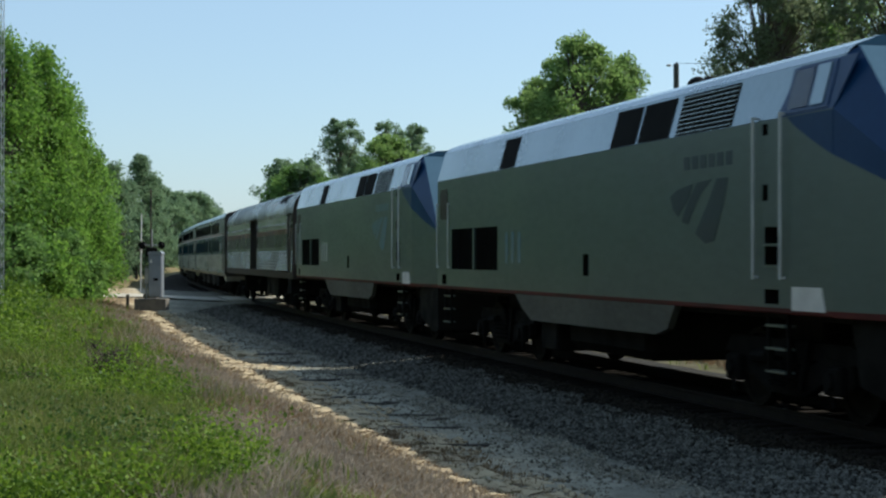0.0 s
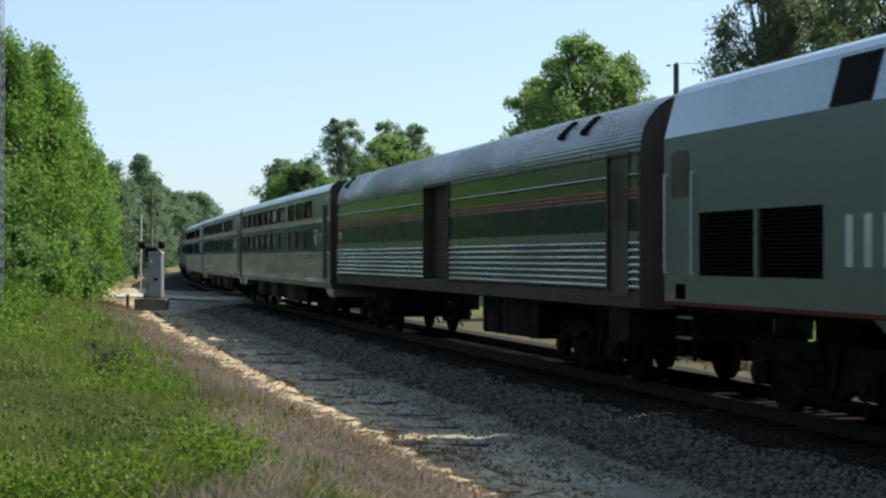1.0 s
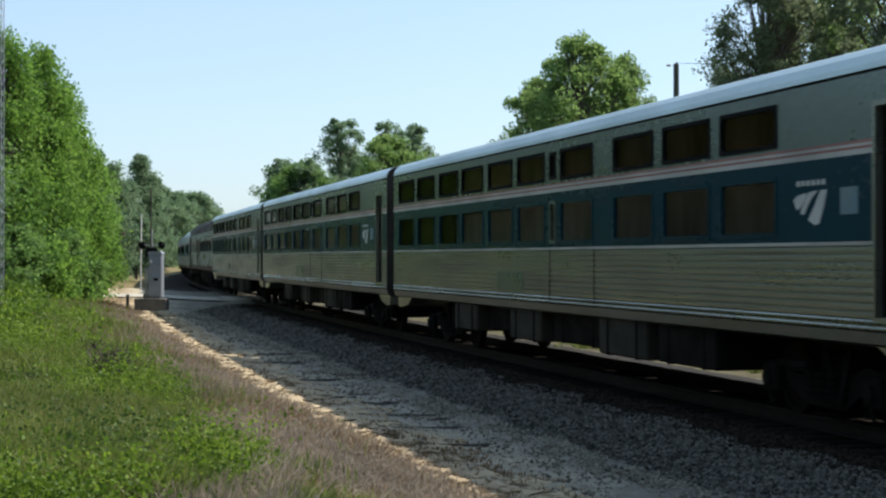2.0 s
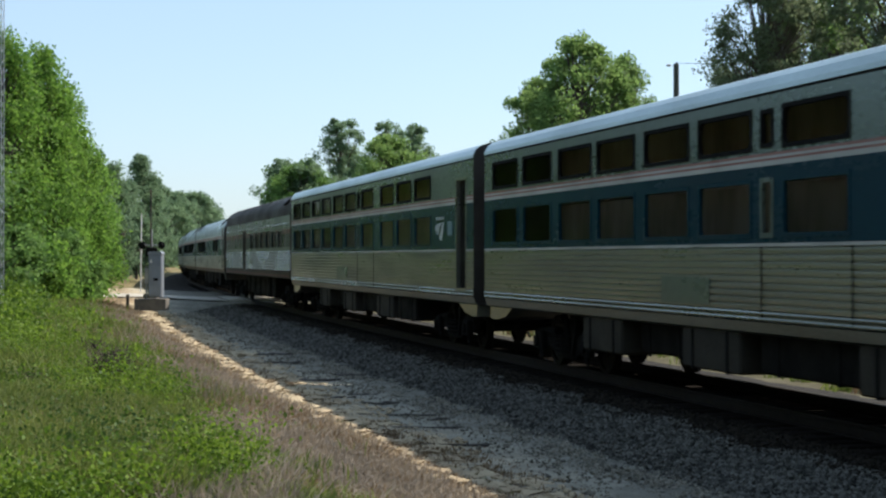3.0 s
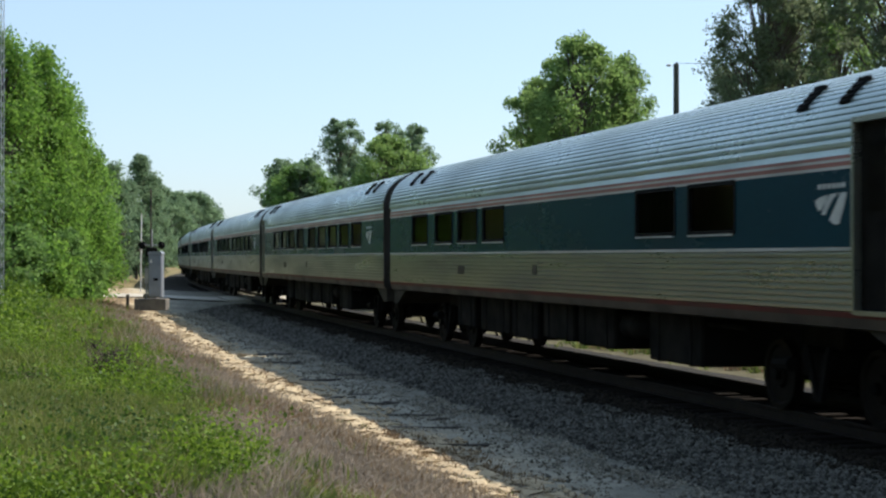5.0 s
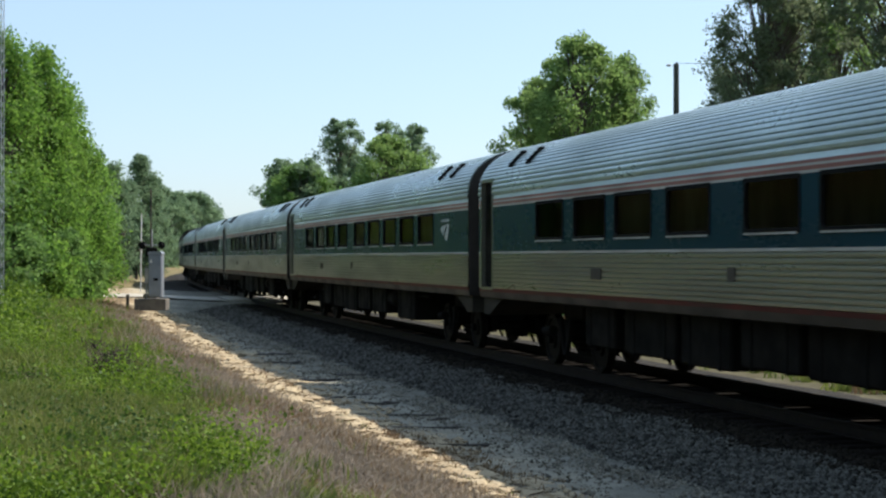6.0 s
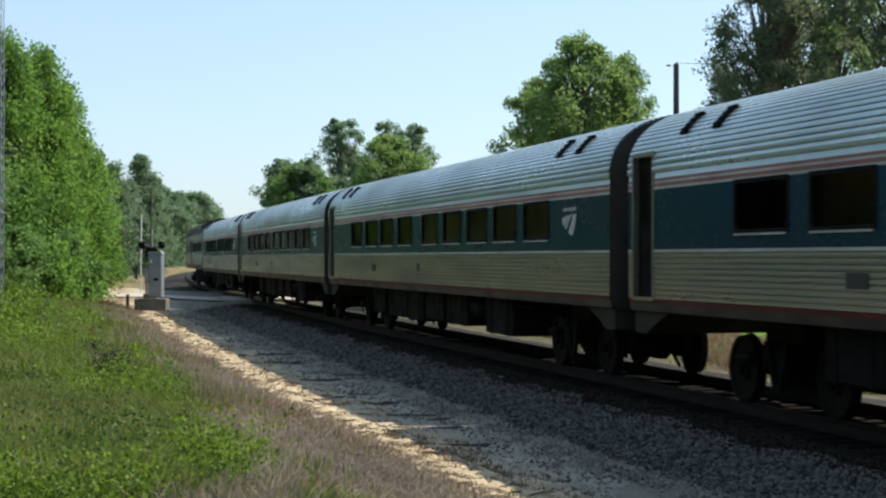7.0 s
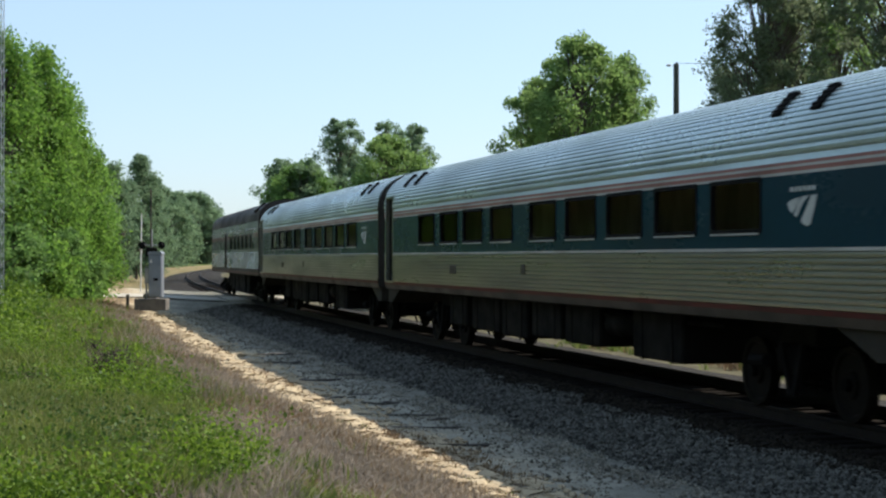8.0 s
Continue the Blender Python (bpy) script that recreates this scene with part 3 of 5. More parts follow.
def partition(car, half, z0, z1):
    """An added mid wall that blocks the view and light through the windows."""
    part("interior", box(-half + .3, half - .3, -.10, .10, z0, z1), INTERIOR, car, "added mid wall that blocks light through the windows")


def hole_of(x, z, w, h):
    return (x - w / 2 - .02, x + w / 2 + .02, z - h / 2 - .02, z + h / 2 + .02)


def side_door(car, xa, xb, za, zb, y, material, label, depth=0.13, pane=True, ribs=0):
    """A door set back in its opening, with a lined frame and a small window, on both sides."""
    for sgn in (-1, 1):
        bm = bmesh.new()
        ya, yb = (-y - .012, -y + depth) if sgn < 0 else (y - depth, y + .012)
        for x in (xa, xb):
            add_box(bm, x - .03, x + .03, ya, yb, za - .02, zb + .03)
        add_box(bm, xa + .03, xb - .03, ya, yb, zb - .03, zb + .03)
        add_box(bm, xa + .03, xb - .03, ya, yb, za - .03, za + .02)
        part("door_frame", bm, STEEL if material is not DOOR_GREY else DOOR_GREY, car)
        yd = sgn * (y - depth + .03)
        d = part("door", box(xa + .03, xb - .03, yd - .02, yd + .02, za + .02, zb - .03), material, car, label)
        if ribs:
            st = (zb - za - .1) / ribs
            slat = bpy.data.meshes.new("slat")
            bm = box(-(xb - xa) / 2 + .05, (xb - xa) / 2 - .05, -.014, .014, -st * .28, st * .28, .008)
            bm.to_mesh(slat)
            bm.free()
            for i in range(ribs):
                place("slat", slat, material, d, "", Matrix.Translation(((xa + xb) / 2, yd + sgn * .03, za + .05 + st * (i + .5))))
        if pane:
            xm, wd = (xa + xb) / 2, (xb - xa) * .26
            part("pane", box(xm - wd, xm + wd, yd + sgn * .022 - .006, yd + sgn * .022 + .006, za + (zb - za) * .52, zb - .25), GLASS, d)


def wheel_mesh(r):
    if ("wheel", r) not in _cache:
        bm = lathe([(.02, -.07), (r * .35, -.07), (r * .40, -.03), (r * .80, -.03), (r * .86, -.065), (r, -.065), (r + .002, .04), (r + .027, .05), (r + .027, .07), (r * .85, .07), (r * .8, .03), (.02, .04)], 24)
        me = bpy.data.meshes.new("wheel")
        bm.to_mesh(me)
        bm.free()
        _cache[("wheel", r)] = me
    return _cache[("wheel", r)]


def bogie(car, xc, base=2.6, r=0.457, heavy=False, inboard=False):
    """A two-axle truck: side frames, boxes, springs, bolster, brake cylinders, and its wheels."""
    key = ("bogie", base, r, heavy, inboard)
    if key not in _cache:
        bm = bmesh.new()
        h = base / 2
        for sgn in (-1, 1):
            y = sgn * (.50 if inboard else 1.02)
            fr = [(-h - .34, r - .02), (-h - .30, r + .20), (-h + .35, r + .26), (-.55, r + .10), (.55, r + .10), (h - .35, r + .26), (h + .30, r + .20), (h + .34, r - .02), (h + .28, r - .10), (h - .42, r - .06), (.5, r - .26), (-.5, r - .26), (-h + .42, r - .06), (-h - .28, r - .10)]
            add_prism(bm, fr, y - .07, y + .07)
            for x in (-h, h):
                add_box(bm, x - .20, x + .20, y - .05, y + sgn * .19, r - .17, r + .17, .03)
                add_tube(bm, (x, y + sgn * .17, r), (x, y + sgn * .24, r), .12, .10, 10)
                add_tube(bm, (x - .42, y, r - .08), (x - .16, y + sgn * .05, r - .34), .03, .03, 6)
                add_box(bm, x - .34, x + .34, y - sgn * .22 - .03, y - sgn * .22 + .03, r + .30, r + .36)
            for x in (-.28, .0, .28):
                for k in range(4):
                    z = r - .16 + k * .085
                    add_tube(bm, (x, y + sgn * .10, z), (x, y + sgn * .10, z + .05), .10, .10, 8)
            y = sgn * 1.02
            add_tube(bm, (-h + .55, y + sgn * .10, r + .18), (-h + 1.0, y + sgn * .10, r + .20), .09, .09, 8)
            add_prism(bm, [(.62, r + .45), (.72, r + .45), (.50, r - .2), (.40, r - .2)], y + sgn * .06, y + sgn * .13)
            add_prism(bm, [(.05, r + .45), (.15, r + .45), (.42, r - .2), (.32, r - .2)], y + sgn * .06, y + sgn * .13)
            if heavy:
                add_prism(bm, [(-h - .5, r + .2), (h + .5, r + .2), (h + .3, r + .42), (-h - .3, r + .42)], y - .05, y + .05)
        add_box(bm, -.35, .35, -1.0, 1.0, r + .05, r + .40, .04)
        add_box(bm, -.55, .55, -.85, .85, r + .38, r + .72, .04)
        for x in (-h, h):
            add_tube(bm, (x, -.9, r), (x, .9, r), .08, .08, 8)
        bmesh.ops.recalc_face_normals(bm, faces=bm.faces)
        me = bpy.data.meshes.new("bogie")
        bm.to_mesh(me)
        bm.free()
        _cache[key] = me
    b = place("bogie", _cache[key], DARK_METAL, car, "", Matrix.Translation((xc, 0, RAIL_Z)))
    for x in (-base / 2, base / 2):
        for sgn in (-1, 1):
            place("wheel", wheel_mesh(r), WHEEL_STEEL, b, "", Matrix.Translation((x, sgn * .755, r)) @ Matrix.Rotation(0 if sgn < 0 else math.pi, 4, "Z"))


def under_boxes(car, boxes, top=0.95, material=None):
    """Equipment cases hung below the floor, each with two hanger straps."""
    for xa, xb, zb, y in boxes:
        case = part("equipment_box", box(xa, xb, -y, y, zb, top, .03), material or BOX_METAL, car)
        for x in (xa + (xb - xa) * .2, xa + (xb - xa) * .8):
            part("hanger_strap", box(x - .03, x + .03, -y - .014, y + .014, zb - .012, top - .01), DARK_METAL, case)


def floor_and_ends(car, half, bottom, diaphragm=True, width=1.45):
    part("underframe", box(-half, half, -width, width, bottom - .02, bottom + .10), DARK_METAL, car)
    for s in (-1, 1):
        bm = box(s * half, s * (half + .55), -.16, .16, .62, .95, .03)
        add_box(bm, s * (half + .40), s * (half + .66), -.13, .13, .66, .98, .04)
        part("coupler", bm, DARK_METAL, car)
        if diaphragm:
            bm = bmesh.new()
            for k in range(4):
                x = s * (half + .04 + k * .075)
                g = .02 * (k % 2)
                for sg in (-1, 1):
                    add_box(bm, x - .03, x + .03, sg * (.50 - g), sg * (.68 - g), .98, 3.18)
                add_box(bm, x - .03, x + .03, -.50, .50, 3.0, 3.18 - g)
            part("diaphragm", bm, RUBBER, car, "black rubber bellows")


def fan_mark(car, x, y, z, s, material, bar=True, tall=.55):
    """Three plain blades that spread upwards, with a bar of lettering above, on both sides."""
    for sgn in (-1, 1):
        bm = bmesh.new()
        for blade in (((-.55, .17), (-.42, .26), (-.12, .33), (-.17, .16), (-.40, -.14), (-.50, -.02)),
                      ((-.04, .34), (.24, .37), (.02, .16), (-.16, -.16), (-.20, -.26), (-.33, -.22), (-.22, .05)),
                      ((.32, .37), (.52, .37), (.42, -.05), (.27, -.52), (.12, -.55), (-.07, -.40), (.12, -.05))):
            pts = [(px * s, pz * s * tall) for px, pz in blade]
            pts = [(x + px * (1 if sgn < 0 else -1), z + pz) for px, pz in pts]
            add_prism(bm, pts, sgn * y, sgn * (y + .004))
        if bar:
            for k in range(6):
                xa = x - .45 * s + k * .16 * s
                add_prism(bm, [(xa, z + .28 * s), (xa + .11 * s, z + .28 * s), (xa + .11 * s, z + .36 * s), (xa, z + .36 * s)], sgn * y, sgn * (y + .004))
        bmesh.ops.recalc_face_normals(bm, faces=bm.faces)
        part("emblem", bm, material, car, "plain three-bladed emblem")


def roof_vents(car, xs, y, z, tilt):
    for x in xs:
        for sgn in (-1, 1):
            bm = box(-.11, .11, -.21, .21, -.05, .03, .012)
            for k in range(4):
                add_box(bm, -.09, .09, -.16 + k * .095, -.115 + k * .095, .025, .045)
            part("roof_vent", bm, GRILLE, car, "", Matrix.Translation((x, sgn * y, z)) @ Matrix.Rotation(-sgn * radians(tilt), 4, "X"))


def coach_groups():
    return [
        ("sill", DOOR_GREY, [(1.47, .93), (1.56, .95), (1.585, 1.065)], ""),
        ("sill_stripe", DULL_RED, [(1.587, 1.065), (1.592, 1.13)], "thin red stripe"),
        ("side_panel", STEEL, grooves(1.585, 1.13, 1.80, 9, .02), "fluted stainless steel side"),
        ("belt_line", WHITE, [(1.606, 1.80), (1.606, 1.84)], "white line"),
        ("window_band", BLUE_BAND, [(1.60, 1.84), (1.60, 2.70)], "dark blue band"),
        ("stripe", WHITE, [(1.602, 2.70), (1.602, 2.735)], "white stripe"),
        ("stripe", RED, [(1.602, 2.735), (1.602, 2.785)], "red stripe"),
        ("stripe", WHITE, [(1.602, 2.785), (1.602, 2.815)], "white stripe"),
        ("stripe", RED, [(1.602, 2.815), (1.60, 2.855)], "red stripe"),
        # letterboard coloured pale for the light along the eave
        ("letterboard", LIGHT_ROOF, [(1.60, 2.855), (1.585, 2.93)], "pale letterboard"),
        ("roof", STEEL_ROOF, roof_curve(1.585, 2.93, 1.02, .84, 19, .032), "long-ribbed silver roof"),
    ]


COACH_END = [(1.44, .93), (1.57, 1.0), (1.59, 2.9)] + roof_curve(1.585, 2.92, 1.01, .8)[1:]
LEN = 26.0


def coach(label, wins, doors=(-12.03,)):
    """A round-roofed fluted steel coach with a window band."""
    car = tagged(new("passenger_coach"), label, "railway coach", "cars of the train")
    half = LEN / 2 - .38
    W, H, ZC = 1.50, .62, 2.37
    holes = [hole_of(x, ZC, W, H) for x in wins]
    for xd in doors:
        holes.append((xd - .40, xd + .40, 1.13, 3.22))
    shell(car, coach_groups(), -half, half, holes)
    for x in wins:
        window(car, x, ZC, W, H, 1.60, .07, sill=True)
    for xd in doors:
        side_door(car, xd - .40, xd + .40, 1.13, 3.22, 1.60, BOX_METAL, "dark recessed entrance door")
    for s in (-1, 1):
        end_wall(car, COACH_END, s * half, END_GREY, "dark end wall")
        part("skirt", prism([(s * 11.2, .96), (s * 12.6, .96), (s * 12.6, .62), (s * 12.2, .60), (s * 11.75, .78)], -1.50, 1.50), SKIRT_GREY, car)
    floor_and_ends(car, half, .95)
    partition(car, half, 1.1, 3.3)
    for x in (-9.0, 9.0):
        bogie(car, x, inboard=True)
    under_boxes(car, [(-6.9, -5.5, .27, 1.35), (-5.2, -3.1, .24, 1.3), (-2.8, -1.1, .22, 1.35), (-.8, .9, .30, 1.35), (1.0, 2.8, .27, 1.3), (4.3, 6.3, .21, 1.3)])
    part("air_tank", add_tube(bmesh.new(), (3.0, -1.1, .66), (4.1, -1.1, .66), .2, .2, 14), BOX_METAL, car, "", None, True)
    part("brake_pipe", add_tube(bmesh.new(), (-7.0, -1.2, .80), (7.6, -1.2, .80), .035, .035, 6), DARK_METAL, car)
    roof_vents(car, [9.72, 10.77, -10.75, -9.65], 1.362, 3.588, 46)
    part("access_plate", prism([(-.62, 1.42), (-.38, 1.42), (-.38, 1.60), (-.62, 1.60)], -1.612, -1.600), DOOR_GREY, car)
    part("access_plate", prism([(-5.9, 1.38), (-5.4, 1.38), (-5.4, 1.56), (-5.9, 1.56)], -1.612, -1.600), DOOR_GREY, car)
    fan_mark(car, 10.66, 1.604, 2.30, .70, LOGO_PALE)
    return car


def lounge_windows():
    return [13 - (a + b) / 2 for a, b in ((4.9, 6.5), (6.9, 8.5), (15.4, 17.0), (17.3, 19.0), (19.3, 21.0), (21.6, 23.2))]


def sleeper():
    """A tall flat-sided sleeping car with two rows of windows."""
    car = tagged(new("sleeping_car"), "tall stainless sleeping car with two window rows and blue band", "railway coach", "cars of the train")
    half = LEN / 2 - .38
    groups = [
        ("skirt", STEEL, [(1.50, .77), (1.56, .80), (1.59, .93)], ""),
        ("bead", STEEL_RIB, half_rounds(1.592, .93, 1.07, 2, .022), "bright double bead"),
        ("side_panel", STEEL, grooves(1.585, 1.07, 1.86, 9, .02), "fluted stainless steel side"),
        ("belt_line", WHITE, [(1.606, 1.86), (1.606, 1.90)], "white line"),
        ("window_band", BLUE_BAND, [(1.60, 1.90), (1.60, 2.84)], "dark blue band"),
        ("stripe", WHITE, [(1.602, 2.84), (1.602, 2.90)], "white stripe"),
        ("stripe", RED, [(1.602, 2.90), (1.602, 2.93)], "red stripe"),
        ("stripe", WHITE, [(1.602, 2.93), (1.602, 2.96)], "white stripe"),
        ("stripe", RED, [(1.602, 2.96), (1.60, 2.995)], "red stripe"),
        ("upper_panel", PANEL, [(1.60, 2.995), (1.60, 3.70)], "plain grey upper side"),
        ("gutter", RUBBER, [(1.60, 3.70), (1.59, 3.735)], ""),
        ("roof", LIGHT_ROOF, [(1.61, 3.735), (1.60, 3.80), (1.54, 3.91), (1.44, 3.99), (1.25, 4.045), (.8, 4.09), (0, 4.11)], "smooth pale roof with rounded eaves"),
    ]
    W = 1.62
    xs = [-LEN / 2 + (a + b) / 2 for a, b in ((.98, 2.62), (2.95, 4.62), (5.03, 6.69), (6.97, 8.63), (9.01, 10.71), (11.0, 12.70), (13.56, 15.19), (16.17, 17.79), (18.19, 19.84), (20.19, 21.85))]
    slits = [-LEN / 2 + 13.12]
    holes = [hole_of(x, 3.295, W, .46) for x in xs] + [hole_of(x, 2.33, W, .66) for x in xs] + [hole_of(x, 3.295, .30, .40) for x in slits] + [hole_of(x, 2.33, .30, .66) for x in slits]
    xd = 11.62
    holes.append((xd - .42, xd + .42, 1.07, 3.36))
    shell(car, groups, -half, half, holes)
    for x in xs:
        window(car, x, 3.295, W, .46, 1.60, .09)
        window(car, x, 2.33, W, .66, 1.60, .05, None, BLUE_BAND)
    for x in slits:
        window(car, x, 3.295, .30, .40, 1.60, .05)
        window(car, x, 2.33, .30, .66, 1.60, .05, None, PANEL)
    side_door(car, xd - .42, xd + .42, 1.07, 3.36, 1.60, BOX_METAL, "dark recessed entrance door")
    outline = [(1.5, .77), (1.59, .95), (1.595, 3.72), (1.53, 3.9), (1.43, 3.98), (1.2, 4.04), (0, 4.10)]
    for s in (-1, 1):
        end_wall(car, outline, s * half, END_GREY, "dark end wall")
        part("skirt", prism([(s * 11.0, .80), (s * 12.55, .80), (s * 12.55, .55), (s * 12.2, .52), (s * 11.5, .60)], -1.50, 1.50), STEEL, car)
    floor_and_ends(car, half, .80)
    partition(car, half, 1.0, 2.75)
    partition(car, half, 2.8, 3.95)
    for x in (-9.1, 9.1):
        bogie(car, x)
    under_boxes(car, [(-7.0, -5.2, .23, 1.50), (-2.8, -.9, .22, 1.50), (2.2, 4.3, .21, 1.50)], .80, SKIRT_GREY)
    under_boxes(car, [(-4.9, -3.0, .30, 1.3), (-.6, 2.0, .26, 1.35), (4.6, 6.7, .22, 1.45)], .80)
    part("access_panel", prism([(-3.3, 1.10), (-1.6, 1.10), (-1.6, 1.46), (-3.3, 1.46)], -1.612, -1.600), PANEL, car)
    for x in (-.05, 2.25):
        part("seam", prism([(x, .95), (x + .03, .95), (x + .03, 1.86), (x, 1.86)], -1.610, -1.598), SKIRT_GREY, car)
    fan_mark(car, 9.74, 1.604, 2.33, .78, LOGO_PALE)
    part("number_panel", prism([(10.45, 2.20), (10.85, 2.20), (10.85, 2.50), (10.45, 2.50)], -1.606, -1.598), LOGO_TEAL, car)
    return car


def heritage_groups(roof_material, rise):
    low = [("side_sill", END_BROWN, [(1.47, .96), (1.54, .98), (1.54, 1.22)], "dark side sill")]
    if roof_material is GREY_ROOF:
        low = [("side_sill", END_BROWN, [(1.47, .96), (1.54, .98), (1.54, 1.03)], "dark side sill"),
               ("sill_stripe", DULL_RED, [(1.543, 1.03), (1.543, 1.09)], "thin dull red stripe"),
               ("side_sill", END_BROWN, [(1.54, 1.09), (1.54, 1.22)], "dark side sill")]
    upper = PANEL if roof_material is GREY_ROOF else BRIGHT_PANEL
    return low + [
        ("side_panel", STEEL_RIB, half_rounds(1.53, 1.22, 1.98, 7, .034), "broadly ribbed stainless side"),
        ("belt_rail", PANEL, [(1.545, 1.98), (1.545, 2.12)], ""),
        ("window_band", INK_BAND, [(1.54, 2.12), (1.54, 2.60)], "blue-black band"),
        ("stripe", RED, [(1.543, 2.60), (1.543, 2.632)], "faded red stripe"),
        ("stripe", INK_BAND, [(1.541, 2.632), (1.541, 2.668)], "dark stripe"),
        ("stripe", RED, [(1.543, 2.668), (1.543, 2.70)], "faded red stripe"),
        ("stripe", INK_BAND, [(1.541, 2.70), (1.541, 2.732)], "dark stripe"),
        ("stripe", RED, [(1.543, 2.732), (1.543, 2.765)], "faded red stripe"),
        ("letterboard", upper, [(1.54, 2.765), (1.54, 2.93)], "plain letterboard"),
        ("bead", STEEL_RIB, half_rounds(1.54, 2.93, 2.985, 1, .025), "bright bead"),
        ("upper_panel", upper, [(1.54, 2.985), (1.53, 3.26)], "plain grey upper side"),
        ("roof", roof_material, roof_curve(1.53, 3.26, rise, .8, 26, .014), "finely ribbed roof"),
    ]


def heritage_ends(car, half, rise):
    outline = [(1.45, .96), (1.53, 1.0), (1.53, 3.25)] + roof_curve(1.525, 3.25, rise, .8)[1:]
    for s in (-1, 1):
        end_wall(car, outline, s * half, END_BROWN, "brown steel end wall")
        for sgn in (-1, 1):
            part("end_post", box(s * (half - .10), s * (half + .01), sgn * 1.50, sgn * 1.556, .97, 3.30, .02), END_BROWN, car, "brown corner post")
    floor_and_ends(car, half, .98)
    for x in (-9.1, 9.1):
        bogie(car, x, 2.7, .457, True)


def baggage_car():
    car = tagged(new("baggage_car"), "ribbed stainless baggage car with roll-up cargo door", "railway coach", "cars of the train")
    half = LEN / 2 - .40
    holes = [(-1.33, .95, 1.22, 3.34), (11.15, 12.07, 1.17, 3.30)]
    shell(car, heritage_groups(DARK_STEEL_ROOF, 1.0), -half, half, holes)
    side_door(car, -1.33, .95, 1.22, 3.34, 1.56, DOOR_GREY, "grey slatted roll-up cargo door", .30, False, 22)
    side_door(car, 11.15, 12.07, 1.17, 3.30, 1.55, DOOR_GREY, "dull grey end door with dark window", .08)
    heritage_ends(car, half, 1.0)
    part("step_box", prism([(11.15, .97), (12.07, .97), (12.0, .45), (11.2, .45)], -1.52, 1.52), DARK_METAL, car)
    under_boxes(car, [(3.05, 4.3, .24, 1.35), (4.45, 6.9, .25, 1.35), (-7.3, -6.6, .35, 1.2)], .98)
    for sgn in (-1, 1):
        bm = bmesh.new()
        for x in (.38, .98):
            add_box(bm, x - .028, x + .028, sgn * 1.38, sgn * 1.43, .40, .98)
        add_box(bm, .38, .98, sgn * 1.38, sgn * 1.43, .40, .43)
        add_box(bm, .38, .98, sgn * 1.38, sgn * 1.43, .74, .77)
        add_tube(bm, (.98, sgn * 1.40, .62), (1.4, sgn * 1.40, .86), .022)
        part("step_ladder", bm, DARK_METAL, car)
    roof_vents(car, [8.5, 9.7, -11.7], 1.32, 3.90, 44)
    fan_mark(car, -12.05, 1.545, 2.37, .5, LOGO_PALE, False)
    return car


def dining_car(label):
    car = tagged(new("dining_car"), label, "railway coach", "cars of the train")
    half = LEN / 2 - .40
    wins = [12.85 - (a + b) / 2 for a, b in ((2.66, 3.97), (4.71, 5.98), (6.61, 7.89), (8.59, 9.91), (10.51, 11.9), (12.6, 13.85))]
    holes = [hole_of(x, 2.42, 1.24, .62) for x in wins] + [(-4.0, -2.95, 1.20, 2.90)]
    shell(car, heritage_groups(GREY_ROOF, .90), -half, half, holes)
    for x in wins:
        window(car, x, 2.42, 1.24, .62, 1.54, .04, None, INK_BAND)
    partition(car, half, 1.1, 3.2)
    side_door(car, -4.0, -2.95, 1.20, 2.90, 1.55, DOOR_GREY, "dull grey service door", .10)
    heritage_ends(car, half, .90)
    under_boxes(car, [(4.4, 5.9, .14, 1.25), (2.3, 4.2, .12, 1.3), (.2, 2.0, .14, 1.2), (-1.8, -.1, .13, 1.2), (-3.9, -2.2, .16, 1.2), (-6.4, -5.2, .26, 1.1)], .98)
    part("hatch", prism([(-1.25, 1.45), (.25, 1.45), (.25, 1.68), (-1.25, 1.68)], -1.575, -1.55), PANEL, car)
    bm = box(-.25, .25, -.30, .30, -.02, .05, .02)
    part("roof_hatch", bm, BOX_METAL, car, "", Matrix.Translation((10.9, -1.32, 3.83)) @ Matrix.Rotation(radians(41), 4, "X"))
    fan_mark(car, -12.0, 1.545, 2.36, .5, LOGO_PALE, False)
    return car


LOCO = 21.03


